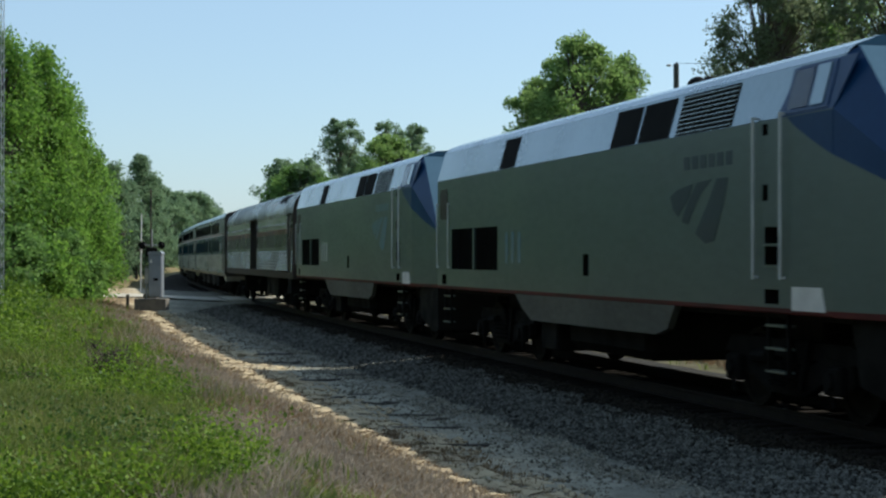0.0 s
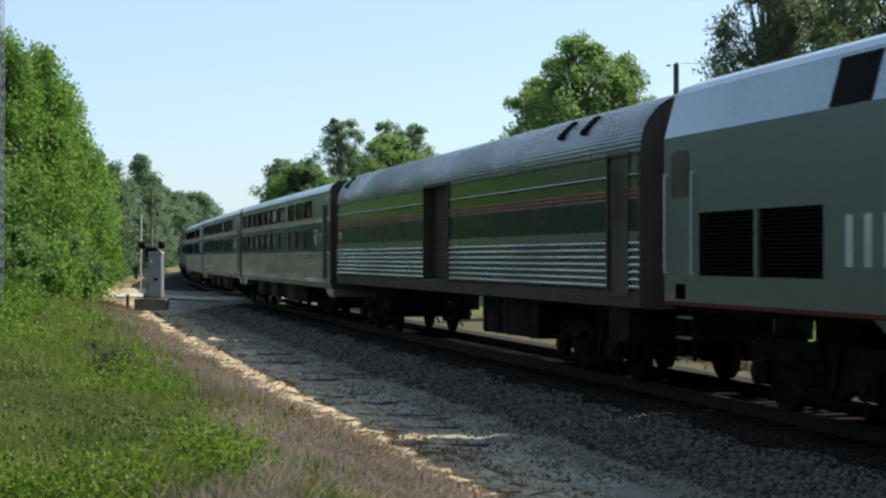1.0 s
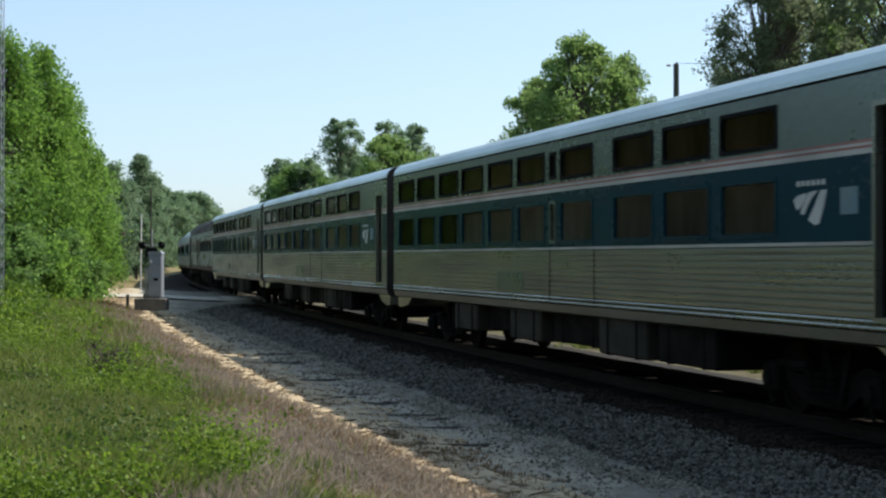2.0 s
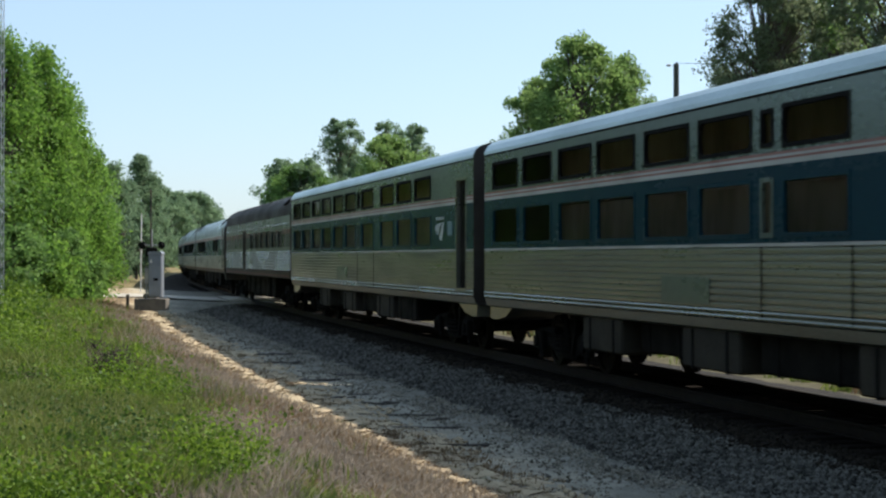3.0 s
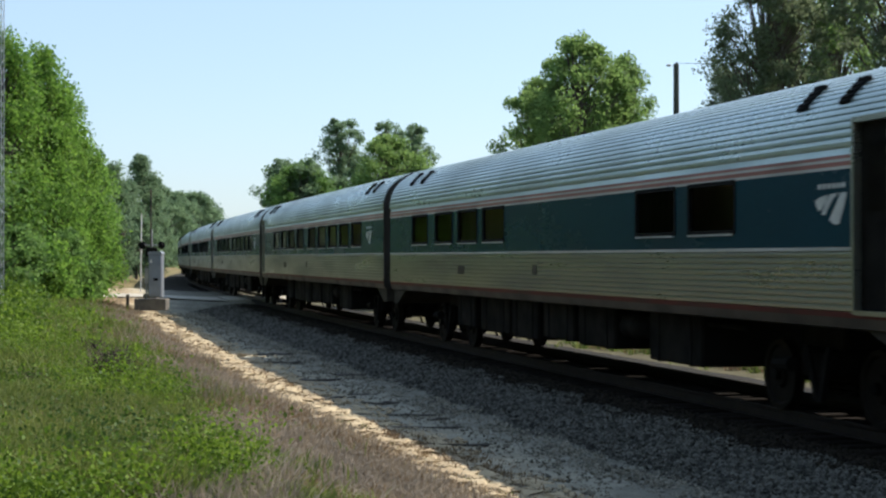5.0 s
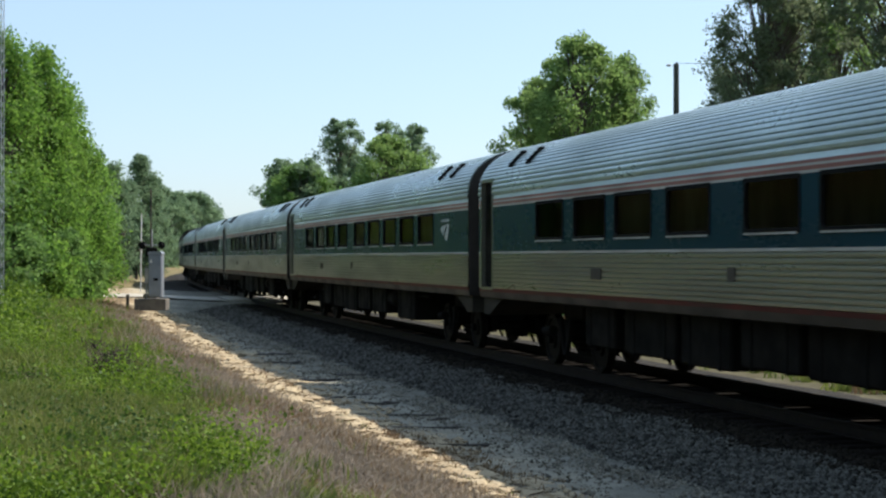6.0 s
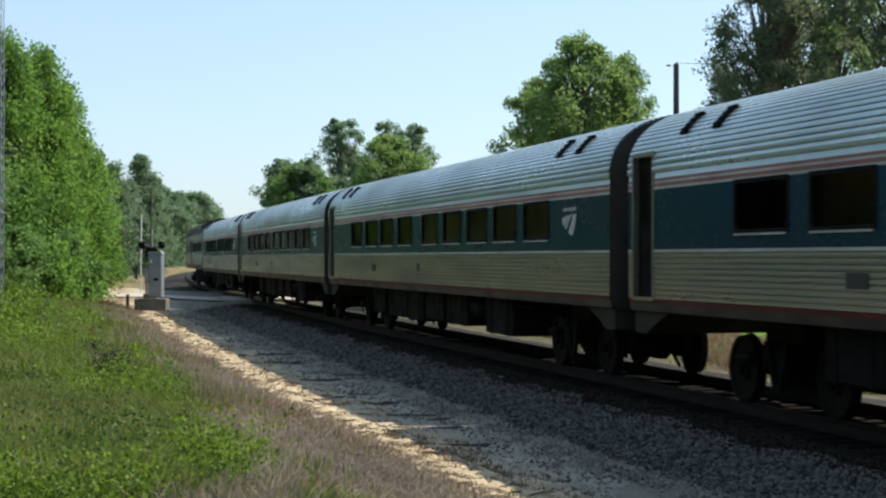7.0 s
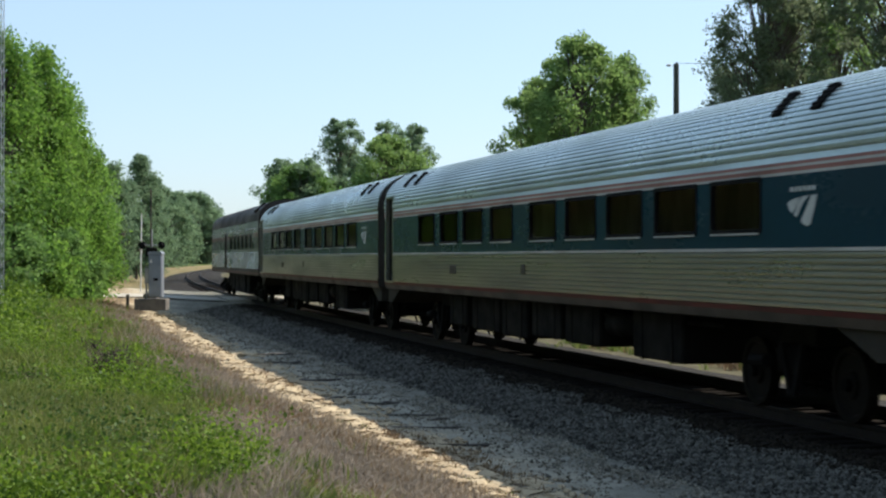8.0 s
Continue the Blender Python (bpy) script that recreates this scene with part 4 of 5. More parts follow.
def locomotive(label, mark):
    """A slab-sided diesel with a sloped upper side and a raked nose."""
    car = tagged(new("locomotive"), label, "locomotive", "cars of the train")
    hl = LOCO / 2
    xr, xc = -hl + .28, hl - 2.3          # rear wall, start of the nose
    X = lambda s: -hl + s                   # metres ahead of the rear coupling
    SB, ST = (1.55, 3.40), (1.38, 4.02)
    groups = [
        ("sill_stripe", DULL_RED, [(1.54, 1.05), (1.555, 1.07), (1.555, 1.12)], "red sill stripe"),
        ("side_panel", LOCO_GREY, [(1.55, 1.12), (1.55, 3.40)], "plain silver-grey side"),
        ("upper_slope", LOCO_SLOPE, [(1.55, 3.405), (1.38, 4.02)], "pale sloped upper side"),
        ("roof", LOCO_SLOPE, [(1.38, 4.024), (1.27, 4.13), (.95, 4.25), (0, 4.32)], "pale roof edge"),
    ]
    grille = (X(1.52), X(5.07), 1.48, 2.33)
    pocket = [(X(16.95), X(17.35), 1.62, 2.10), (X(16.95), X(17.35), 1.16, 1.34), (X(16.9), X(17.05), 3.22, 3.36), (X(16.9), X(17.05), 2.42, 2.62), (X(.68), X(1.05), 1.15, 1.36), (X(10.12), X(10.40), 1.43, 1.78)]
    shell(car, groups, xr, xc, [grille] + pocket)
    for sgn in (-1, 1):
        bm = bmesh.new()
        for k in range(17):
            z = 1.49 + k * .05
            add_prism(bm, [(grille[0], z), (grille[1], z), (grille[1], z + .012), (grille[0], z + .012)], sgn * 1.47, sgn * 1.54)
        add_box(bm, grille[0], grille[1], sgn * 1.40, sgn * 1.42, 1.47, 2.34)
        g = part("grille", bm, GRILLE, car, "black slatted air intake")
        part("grille_post", box(X(3.24), X(3.34), sgn * 1.50, sgn * 1.556, 1.47, 2.34), LOCO_GREY, g)
        for a, b, c, d in pocket:
            bm = box(a, b, sgn * 1.30, sgn * 1.32, c, d)
            for x in (a, b):
                add_box(bm, x - .006, x + .006, sgn * 1.32, sgn * 1.548, c, d)
            add_box(bm, a, b, sgn * 1.32, sgn * 1.548, c - .006, c + .006)
            part("step_pocket", bm, DARK_METAL, car)

        def on_slope(xa, xb, t0, t1, lift, thick=.02, lean=0.0):
            """A plate on the sloped upper side, its upper edge moved forward by lean."""
            n = Vector((0, sgn * .62, .17)).normalized()
            bmx = bmesh.new()
            vs = []
            for t, dx in ((t0, 0), (t1, lean)):
                p = Vector((0, sgn * (SB[0] + (ST[0] - SB[0]) * t), SB[1] + (ST[1] - SB[1]) * t))
                vs.append((p, dx))
            quad = [vs[0][0] + Vector((xa, 0, 0)), vs[0][0] + Vector((xb, 0, 0)), vs[1][0] + Vector((xb + vs[1][1], 0, 0)), vs[1][0] + Vector((xa + vs[1][1], 0, 0))]
            a = [bmx.verts.new(q + n * (lift - thick)) for q in quad]
            b = [bmx.verts.new(q + n * lift) for q in quad]
            for i in range(4):
                bmx.faces.new((a[i], a[(i + 1) % 4], b[(i + 1) % 4], b[i]))
            bmx.faces.new(a[::-1])
            bmx.faces.new(b)
            bmesh.ops.recalc_face_normals(bmx, faces=bmx.faces)
            return bmx
        part("upper_vent", on_slope(X(5.22), X(6.17), .02, .93, .012), GRILLE, car, "black upper vent")
        part("upper_vent", on_slope(X(11.42), X(12.49), .02, .93, .012), GRILLE, car, "black upper vent")
        part("upper_vent", on_slope(X(12.61), X(13.82), .02, .93, .012), GRILLE, car, "black upper vent")
        lv = part("louvre", on_slope(X(14.07), X(15.97), .02, .93, .008), GRILLE, car, "slatted louvre panel")
        for k in range(9):
            part("slat", on_slope(X(14.09), X(15.95), .05 + k * .10, .075 + k * .10, .022), PANEL, lv)
        part("blue_panel", on_slope(X(17.3), xc, -.0, .96, .006, .02, .3), LOCO_BLUE, car, "royal blue cab side")
        cw = part("cab_window", on_slope(X(17.5), X(18.6), .04, .93, .018), LOCO_BLUE, car)
        part("pane", on_slope(X(17.58), X(18.08), .12, .86, .028), PALE_GLASS, cw)
        part("sunshade", on_slope(X(18.16), X(18.48), .12, .88, .034), LOCO_SLOPE, cw, "pale window shutter")
        # blue sweep down the cab side
        pts = [(X(17.55), 3.39)]
        for k in range(9):
            f = k / 8
            pts.append((X(17.6) + (xc - X(17.6)) * f, 3.38 - .50 * f ** .85))
        pts.append((xc, 3.39))
        part("blue_panel", prism(pts, sgn * 1.551, sgn * 1.556), LOCO_BLUE, car, "royal blue sweep")
        # skirt between the trucks
        part("skirt", prism([(X(6.2), 1.06), (X(6.7), .80), (X(7.25), .60), (X(13.3), .62), (X(13.75), .72), (X(14.05), 1.06)], sgn * 1.44, sgn * 1.545), DUSTY_GREY, car, "dusty skirt")
        # ladder rails, steps and plate
        for s in (16.76, 17.52):
            bm = bmesh.new()
            add_tube(bm, (X(s), sgn * 1.62, 1.46), (X(s), sgn * 1.62, 3.46), .020)
            for z in (1.48, 3.44):
                add_tube(bm, (X(s), sgn * 1.54, z), (X(s), sgn * 1.62, z), .018)
            part("grab_rail", bm, LOGO_PALE, car, "pale grab rail")
        bm = bmesh.new()
        for x in (X(16.86), X(17.40)):
            add_box(bm, x - .02, x + .02, sgn * 1.42, sgn * 1.47, .30, 1.05)
        add_box(bm, X(16.86), X(17.40), sgn * 1.43, sgn * 1.46, 1.0, 1.05)
        lad = part("ladder", bm, BOX_METAL, car)
        for z in (.32, .60, .88):
            part("rung", box(X(16.86), X(17.40), sgn * 1.36, sgn * 1.50, z, z + .03), PANEL, lad)
        for z in (1.88, 1.62):
            part("rung", box(X(16.95), X(17.35), sgn * 1.45, sgn * 1.57, z - .015, z + .015), PANEL, lad)
        part("white_plate", prism([(X(17.7), 1.10), (X(18.55), 1.10), (X(18.45), 1.38), (X(17.7), 1.38)], sgn * 1.551, sgn * 1.558), STONE_WHITE, car, "off-white painted plate")
        # rear door and rails
        part("rear_door", prism([(X(.55), 2.62), (X(.62), 2.55), (X(1.1), 2.55), (X(1.17), 2.62), (X(1.17), 3.12), (X(1.1), 3.2), (X(.62), 3.2), (X(.55), 3.12)], sgn * 1.551, sgn * 1.562), DOOR_GREY, car, "dark rounded rear door panel")
        for s in (.40, 1.36):
            bm = bmesh.new()
            add_tube(bm, (X(s), sgn * 1.60, 1.5), (X(s), sgn * 1.60, 2.9), .016)
            for z in (1.52, 2.88):
                add_tube(bm, (X(s), sgn * 1.54, z), (X(s), sgn * 1.60, z), .016)
            part("grab_rail", bm, LOGO_PALE, car)
        bm = bmesh.new()
        for x in (X(.62), X(1.12)):
            add_box(bm, x - .02, x + .02, sgn * 1.42, sgn * 1.47, .30, 1.05)
        add_box(bm, X(.62), X(1.12), sgn * 1.43, sgn * 1.46, 1.0, 1.05)
        lad = part("ladder", bm, BOX_METAL, car)
        for z in (.32, .60, .88):
            part("rung", box(X(.62), X(1.12), sgn * 1.36, sgn * 1.50, z, z + .03), PANEL, lad)
    fan_mark(car, X(14.92), 1.551, 2.42, 1.85, mark, False, .5)
    for sgn in (-1, 1):
        bm = bmesh.new()
        for k in range(6):
            xa = X(14.4) + k * .28
            add_prism(bm, [(xa, 2.92), (xa + .20, 2.92), (xa + .20, 3.10), (xa, 3.10)], sgn * 1.551, sgn * 1.554)
        part("lettering", bm, mark, car, "bars of faded lettering")
        for k in range(3):
            xa = X(5.6) + k * .42
            part("number_bar", prism([(xa, 1.62), (xa + .16, 1.62), (xa + .16, 2.2), (xa, 2.2)], min(sgn * 1.551, sgn * 1.554), max(sgn * 1.551, sgn * 1.554)), LOGO_PALE if mark is LOGO_TEAL else LOGO_TEAL, car, "faded pale number bar")
    # nose: raked upper front over an upright lower front
    def nose(pts_side, material, name, label=""):
        for sgn in (-1, 1):
            bm = bmesh.new()
            vs = [bm.verts.new((x, sgn * y, z)) for x, y, z in pts_side]
            bm.faces.new(vs if sgn < 0 else vs[::-1])
            part(name, bm, material, car, label)
    tip = hl - .34
    kx, ky = X(19.78), 1.55 - .19 * (X(19.78) - xc) / (tip - xc)
    nose([(xc, 1.55, 1.05), (tip, 1.36, 1.05), (tip, 1.36, 2.30), (kx, ky, 2.53), (xc, 1.55, 2.88)], LOCO_GREY, "nose_side", "silver-grey nose side")
    nose([(xc, 1.55, 2.88), (kx, ky, 2.53), (tip, 1.36, 2.30), (xc, 1.55, 3.40)], LOCO_BLUE, "nose_side", "royal blue nose side")
    nose([(xc, 1.55, 3.40), (tip, 1.36, 2.30), (xc + .12, 1.28, 4.10)], LOCO_BLUE, "nose_side", "royal blue nose side")
    nose([(xc, 1.55, 3.40), (xc + .12, 1.28, 4.10), (xc, 1.38, 4.02)], LOCO_BLUE, "nose_side", "royal blue nose side")
    for sgn in (-1, 1):
        bm = bmesh.new()
        vs = [bm.verts.new(c) for c in ((xc, sgn * 1.556, 1.05), (tip, sgn * 1.366, 1.05), (tip, sgn * 1.366, 1.12), (xc, sgn * 1.556, 1.12))]
        bm.faces.new(vs if sgn < 0 else vs[::-1])
        part("nose_stripe", bm, DULL_RED, car, "red sill stripe")
    bm = bmesh.new()
    rows = [(tip, 1.36, .55), (tip, 1.36, 1.05), (tip, 1.36, 2.30), (xc + .12, 1.28, 4.10), (xc, 1.28, 4.12), (xc, .95, 4.25)]
    vs = [[bm.verts.new((x, -y, z)), bm.verts.new((x, y, z))] for x, y, z in rows]
    for a, b in zip(vs, vs[1:]):
        bm.faces.new((a[0], a[1], b[1], b[0]))
    bmesh.ops.recalc_face_normals(bm, faces=bm.faces)
    nf = part("nose_front", bm, NOSE_PALE, car, "raked nose, pale blue with sky light in its colour")
    d = Vector((xc + .12 - tip, 0, 1.80)).normalized()
    n = Vector((d.z, 0, -d.x))
    bm = bmesh.new()
    for y0, y1 in ((-.95, -.05), (.05, .95)):
        q = []
        for t, yy in ((1.15, (y0, y1)), (2.0, (y0 * .92, y1 * .92))):
            p = Vector((tip, 0, 2.30)) + d * t * 1.05 + n * .012
            q += [(p.x, yy[0], p.z), (p.x, yy[1], p.z)]
        v = [bm.verts.new(c) for c in (q[0], q[1], q[3], q[2])]
        bm.faces.new(v)
    part("windscreen", bm, GRILLE, nf, "dark windscreen")
    part("pilot", prism([(xc + .1, 1.05), (tip, 1.05), (tip + .02, .10), (tip - .3, .02), (xc + .3, .3)], -1.38, 1.38), BOX_METAL, car, "near-black pilot plough")
    end_wall(car, [(1.5, 1.05), (1.545, 3.40), (1.375, 4.015), (1.26, 4.12), (.95, 4.24), (0, 4.31)], xr, LOCO_GREY)
    part("underframe", box(xr, xc + .2, -1.40, 1.40, .98, 1.10), DARK_METAL, car)
    bm = box(-hl, xr, -.16, .16, .62, .95, .03)
    part("coupler", bm, DARK_METAL, car)
    part("fuel_tank", box(X(8.6), X(12.4), -1.30, 1.30, .16, .98, .16), DARK_METAL, car)
    # Added block that keeps lit ground from showing beside the truck.
    part("rear_equipment_box", box(X(18.75), X(20.3), -1.15, 1.15, .16, .98, .05), DARK_METAL, car)
    part("battery_box", box(X(7.45), X(8.35), -1.42, 1.42, .10, .62, .03), BOX_METAL, car)
    for s, w, h in ((2.4, .9, .05), (4.0, .9, .05), (8.4, 1.3, .03)):
        bm = add_tube(bmesh.new(), (X(s), 0, 4.2), (X(s), 0, 4.32 + h), w * .62, w * .58, 20)
        part("roof_fan", bm, GRILLE, car)
    for s, r in ((12.5, .15), (12.95, .11), (15.6, .09)):
        bm = bmesh.new()
        bmesh.ops.create_uvsphere(bm, u_segments=12, v_segments=8, radius=r, matrix=Matrix.Translation((X(s), -.55, 4.30)) @ Matrix.Scale(1.5, 4, (1, 0, 0)))
        part("roof_dome", bm, GRILLE, car, "", None, True)
    for s in (4.0, 16.6):
        bogie(car, X(s), 2.8, .52, True)
    return car


lead = locomotive("silver-grey diesel locomotive with royal blue nose and dark emblem", LOGO_BLUE)
second = locomotive("silver-grey diesel locomotive with blue nose and sun-faded emblem", LOGO_TEAL)
baggage = baggage_car()
sleeper_a = sleeper()
diner = dining_car("ribbed stainless dining car with dark grey roof")
lounge = coach("fluted stainless lounge coach with few windows and blue band", lounge_windows(), (11.55,))
COACH_WINS = [-13 + (a + b) / 2 for a, b in ((4.1, 5.75), (6.2, 7.8), (8.2, 9.7), (10.25, 11.85), (12.85, 14.45), (14.95, 16.45), (16.98, 18.48), (19.02, 20.5), (20.97, 22.57))]
coach_a = coach("fluted stainless passenger coach with blue window band", COACH_WINS)
TRAIN = [(lead, LOCO), (second, LOCO), (baggage, LEN), (sleeper_a, LEN)]
TRAIN += [(copy_thing(sleeper_a, Matrix()), LEN) for _ in range(2)] + [(diner, LEN), (lounge, LEN), (coach_a, LEN)]
TRAIN += [(copy_thing(coach_a, Matrix()), LEN) for _ in range(4)]
rear = copy_thing(diner, Matrix())
rear["label"] = "ribbed stainless car with dark grey roof at the train's tail"
TRAIN.append((rear, LEN))
# metres by which the couplings of each kind of car are drawn back
SLACK = {"baggage_car": .2, "sleeping_car": .28, "dining_car": .1}


def motions():
    u0 = TRAIN_S0 - LOCO
    for car, length in TRAIN:
        back = SLACK.get(car.name.split(".")[0], 0.0)
        rows = []
        for k in range(17):
            t = CLIP * k / 16
            x, y, th = track(u0 + back + length / 2 - TRAIN_V * t, 0.0)
            rows.append((t, pose(float(x), float(y), 0, 0, 0, math.degrees(math.atan2(-math.cos(th), -math.sin(th))))))
        walk(car, rows)
        u0 += length

# ---- trees and growth ----


def leaf_cloud(name, centres, sizes, seed, slim=0.55, droop=0.3):
    """Many small four-cornered leaves, bent at the rib, at the given places."""
    rng = np.random.default_rng(seed)
    n = len(centres)
    a = rng.normal(size=(n, 3))
    a[:, 2] -= droop
    a /= np.linalg.norm(a, axis=1)[:, None]
    b = np.cross(a, rng.normal(size=(n, 3)))
    b /= np.linalg.norm(b, axis=1)[:, None] + 1e-9
    s = sizes[:, None]
    c = centres
    v = np.stack([c - a * s * .5, c + b * s * slim * .5 + a * s * .05, c + a * s * .5, c - b * s * slim * .5 + a * s * .05], 1)
    f = np.arange(4 * n).reshape(n, 4)
    me = bpy.data.meshes.new(name)
    me.from_pydata(v.reshape(-1, 3).tolist(), [], f.tolist())
    return me


def tree(label, px, d, h, r, material, seed, clumps=70, per=150, leaf=0.22, low=0.25, shape="round", base=0.0, clump=0.85, category="tree", lean=0.0, squash=(1, 1, .75)):
    """A tapered trunk with limbs out to many leaf clumps inside an uneven crown."""
    rng = np.random.default_rng(seed)
    x, y = spot(px, d)
    ob = tagged(new("shrub" if category == "shrub" else "tree"), label, category)
    ob.matrix_basis = Matrix.Translation((x, y, base))
    bm = bmesh.new()
    tr = 0.016 * h + 0.05
    bend = [Vector((lean * f * h + .03 * h * math.sin(3 * f + seed), .03 * h * math.sin(2.3 * f + 2 * seed), f * h)) for f in (0, .15, .3, .45, .6, .75, .92)]
    bend[0].z = -0.4
    for i in range(6):
        add_tube(bm, bend[i], bend[i + 1], tr * (1.25 - i * .19), tr * (1.25 - (i + 1) * .19), 8, False)
    pts = []
    for k in range(clumps):
        f = low + (1 - low) * (k + rng.random()) / clumps
        g = (f - low) / (1 - low)
        if shape == "round":
            rad = r * (math.sin(math.pi * min(max(g * .86 + .12, 0), 1)) ** .6)
        elif shape == "cone":
            rad = r * (1 - g) ** .6 * (.55 + .45 * min(g * 5, 1)) + .15
        else:                                  # bare stem, then a flat ragged top
            rad = r * (.55 + .45 * math.sin(math.pi * g)) * (.6 + .5 * rng.random())
        a = rng.random() * 2 * math.pi
        q = rad * (.45 + .6 * math.sqrt(rng.random())) * (.85 + .3 * math.sin(3 * a + seed))
        i = min(int(f * 6.4), 5)
        core = bend[i].lerp(bend[i + 1], .5)
        c = Vector((core.x + q * math.cos(a), core.y + q * math.sin(a), f * h))
        j = max(i - 1, 0)
        root = bend[j].lerp(bend[j + 1], rng.random())
        mid = root.lerp(c, .5) + Vector((0, 0, -.04 * h * rng.random()))
        add_tube(bm, root, mid, tr * .32, tr * .18, 5, False)
        add_tube(bm, mid, c, tr * .18, tr * .05, 5, False)
        pts.append((c, clump * (.6 + .7 * rng.random()) * (1 - .35 * g)))
    part("trunk", bm, BARK, ob)
    cs, ss = [], []
    for c, cr in pts:
        n = int(per * (.6 + .8 * rng.random()))
        p = rng.normal(size=(n, 3))
        p /= np.linalg.norm(p, axis=1)[:, None]
        p *= (1.35 * cr * rng.random(n) ** .75)[:, None] * np.array(squash)
        cs.append(p + np.array(c))
        ss.append(leaf * rng.uniform(.6, 1.3, n))
    me = leaf_cloud("crown", np.concatenate(cs), np.concatenate(ss), seed + 1)
    place("crown", me, material, ob)
    return ob


NEAR = "leafy young tree with bright yellow-green leaves at the wood's edge"
UP = (.95, .95, 1.1)
tree(NEAR, -8, 60, 9.7, 3.0, LEAF_BRIGHT, 11, 125, 240, .145, .08, "cone", clump=.78, squash=UP)
tree(NEAR, 62, 63, 9.5, 2.6, LEAF_BRIGHT, 12, 125, 240, .145, .06, "cone", clump=.75, squash=UP)
tree(NEAR, 108, 65, 8.2, 2.0, LEAF_BRIGHT, 13, 105, 230, .145, .05, "cone", clump=.68, squash=UP)
tree(NEAR, 134, 67, 6.6, 1.6, LEAF_BRIGHT, 14, 85, 220, .14, .05, "cone", clump=.6, squash=UP)
tree(NEAR, 156, 70, 5.0, 1.0, LEAF_BRIGHT, 19, 60, 220, .14, .04, "cone", clump=.5, squash=UP)
tree(NEAR, -80, 57, 9.2, 2.8, LEAF_MID, 15, 100, 180, .20, .08, "cone", clump=.9)
tree("dense broad-leaved tree with deep green leaves at the wood's edge", 50, 74, 8.5, 3.4, LEAF_MID, 16, 120, 180, .24, .04, "round")
tree("dense broad-leaved tree with deep green leaves at the wood's edge", 130, 80, 7.0, 2.6, LEAF_MID, 17, 90, 160, .24, .04, "round")
for i, (px, d, h, r) in enumerate([(20, 54, 2.6, 1.3), (75, 55, 2.2, 1.2), (120, 58, 2.5, 1.2), (120, 61, 2.6, .9), (-30, 52, 2.8, 1.4), (100, 64, 4.2, 1.6), (128, 68, 3.8, 1.1)] ):
    tree("dense green shrub at the foot of the trees", px, d, h, r, LEAF_BRIGHT if i % 2 else LEAF_MID, 30 + i, 34, 150, .17, .05, "round", clump=.55, category="shrub")
BACK = "tall distant woodland tree with dark green foliage"
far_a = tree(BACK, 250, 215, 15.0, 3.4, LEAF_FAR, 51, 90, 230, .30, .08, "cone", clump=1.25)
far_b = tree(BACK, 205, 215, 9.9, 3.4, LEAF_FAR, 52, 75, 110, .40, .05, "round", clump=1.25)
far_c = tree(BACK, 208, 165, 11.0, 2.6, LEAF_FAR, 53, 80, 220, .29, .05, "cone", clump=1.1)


def again(ob, px, d, s, turn):
    x, y = spot(px, d)
    c = copy_thing(ob, pose(x, y, 0, 0, 0, turn))
    c.scale = (s, s, s)
    return c


for ob, px, d, s, a in ((far_b, 345, 400, 1.72, 0), (far_b, 352, 450, 1.9, 77), (far_b, 290, 300, 1.4, 40), (far_b, 312, 340, 1.5, 130), (far_a, 228, 190, .70, 70), (far_b, 372, 430, 1.45, 250), (far_a, 276, 265, .95, 190), (far_b, 238, 150, .55, 10),
                        (far_b, 215, 140, .52, 80), (far_b, 330, 390, 1.1, 160), (far_b, 268, 160, .5, 300), (far_b, 365, 400, .95, 20), (far_b, 395, 440, 1.15, 330), (far_b, 430, 480, 1.35, 90), (far_b, 335, 480, 1.9, 210), (far_b, 305, 420, 1.7, 280),
                        (far_c, 185, 150, .8, 45), (far_b, 150, 130, .7, 200), (far_b, 60, 120, .8, 100), (far_b, -60, 110, .9, 222), (far_b, 318, 330, .7, 44), (far_b, 282, 230, .5, 144)):
    again(ob, px, d, s, a)
MID = "ragged open-crowned tree beyond the railway"
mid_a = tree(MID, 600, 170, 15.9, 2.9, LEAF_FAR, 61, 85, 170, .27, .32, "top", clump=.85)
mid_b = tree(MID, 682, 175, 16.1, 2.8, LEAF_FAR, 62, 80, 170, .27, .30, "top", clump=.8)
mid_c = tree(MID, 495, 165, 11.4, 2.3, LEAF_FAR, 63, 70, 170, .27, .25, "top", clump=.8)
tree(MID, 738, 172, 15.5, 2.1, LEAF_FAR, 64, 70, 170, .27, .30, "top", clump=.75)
tree("broad green tree in the middle of the far grove", 690, 150, 12.6, 4.3, LEAF_OLIVE, 65, 150, 200, .28, .1, "round", clump=1.1)
tree("broad green tree in the middle of the far grove", 535, 155, 10.3, 3.6, LEAF_MID, 66, 110, 200, .28, .1, "round", clump=1.1)
again(mid_b, 640, 160, .72, 77)
again(mid_b, 735, 150, .62, 177)
again(mid_c, 545, 155, .95, 120)
again(mid_a, 790, 190, .66, 60)
again(mid_c, 870, 210, 1.05, 200)
again(mid_c, 835, 230, .95, 20)
again(mid_b, 560, 190, .72, 257)
again(far_b, 600, 165, .95, 33)
again(far_b, 690, 160, .95, 233)
again(far_b, 520, 180, .7, 133)
again(far_b, 770, 160, .75, 13)
tree("round-headed broad-leaved tree with sunlit green crown", 1030, 80, 12.2, 2.9, LEAF_OLIVE, 71, 220, 200, .18, .2, "round", clump=.66, squash=(1, 1, .9))
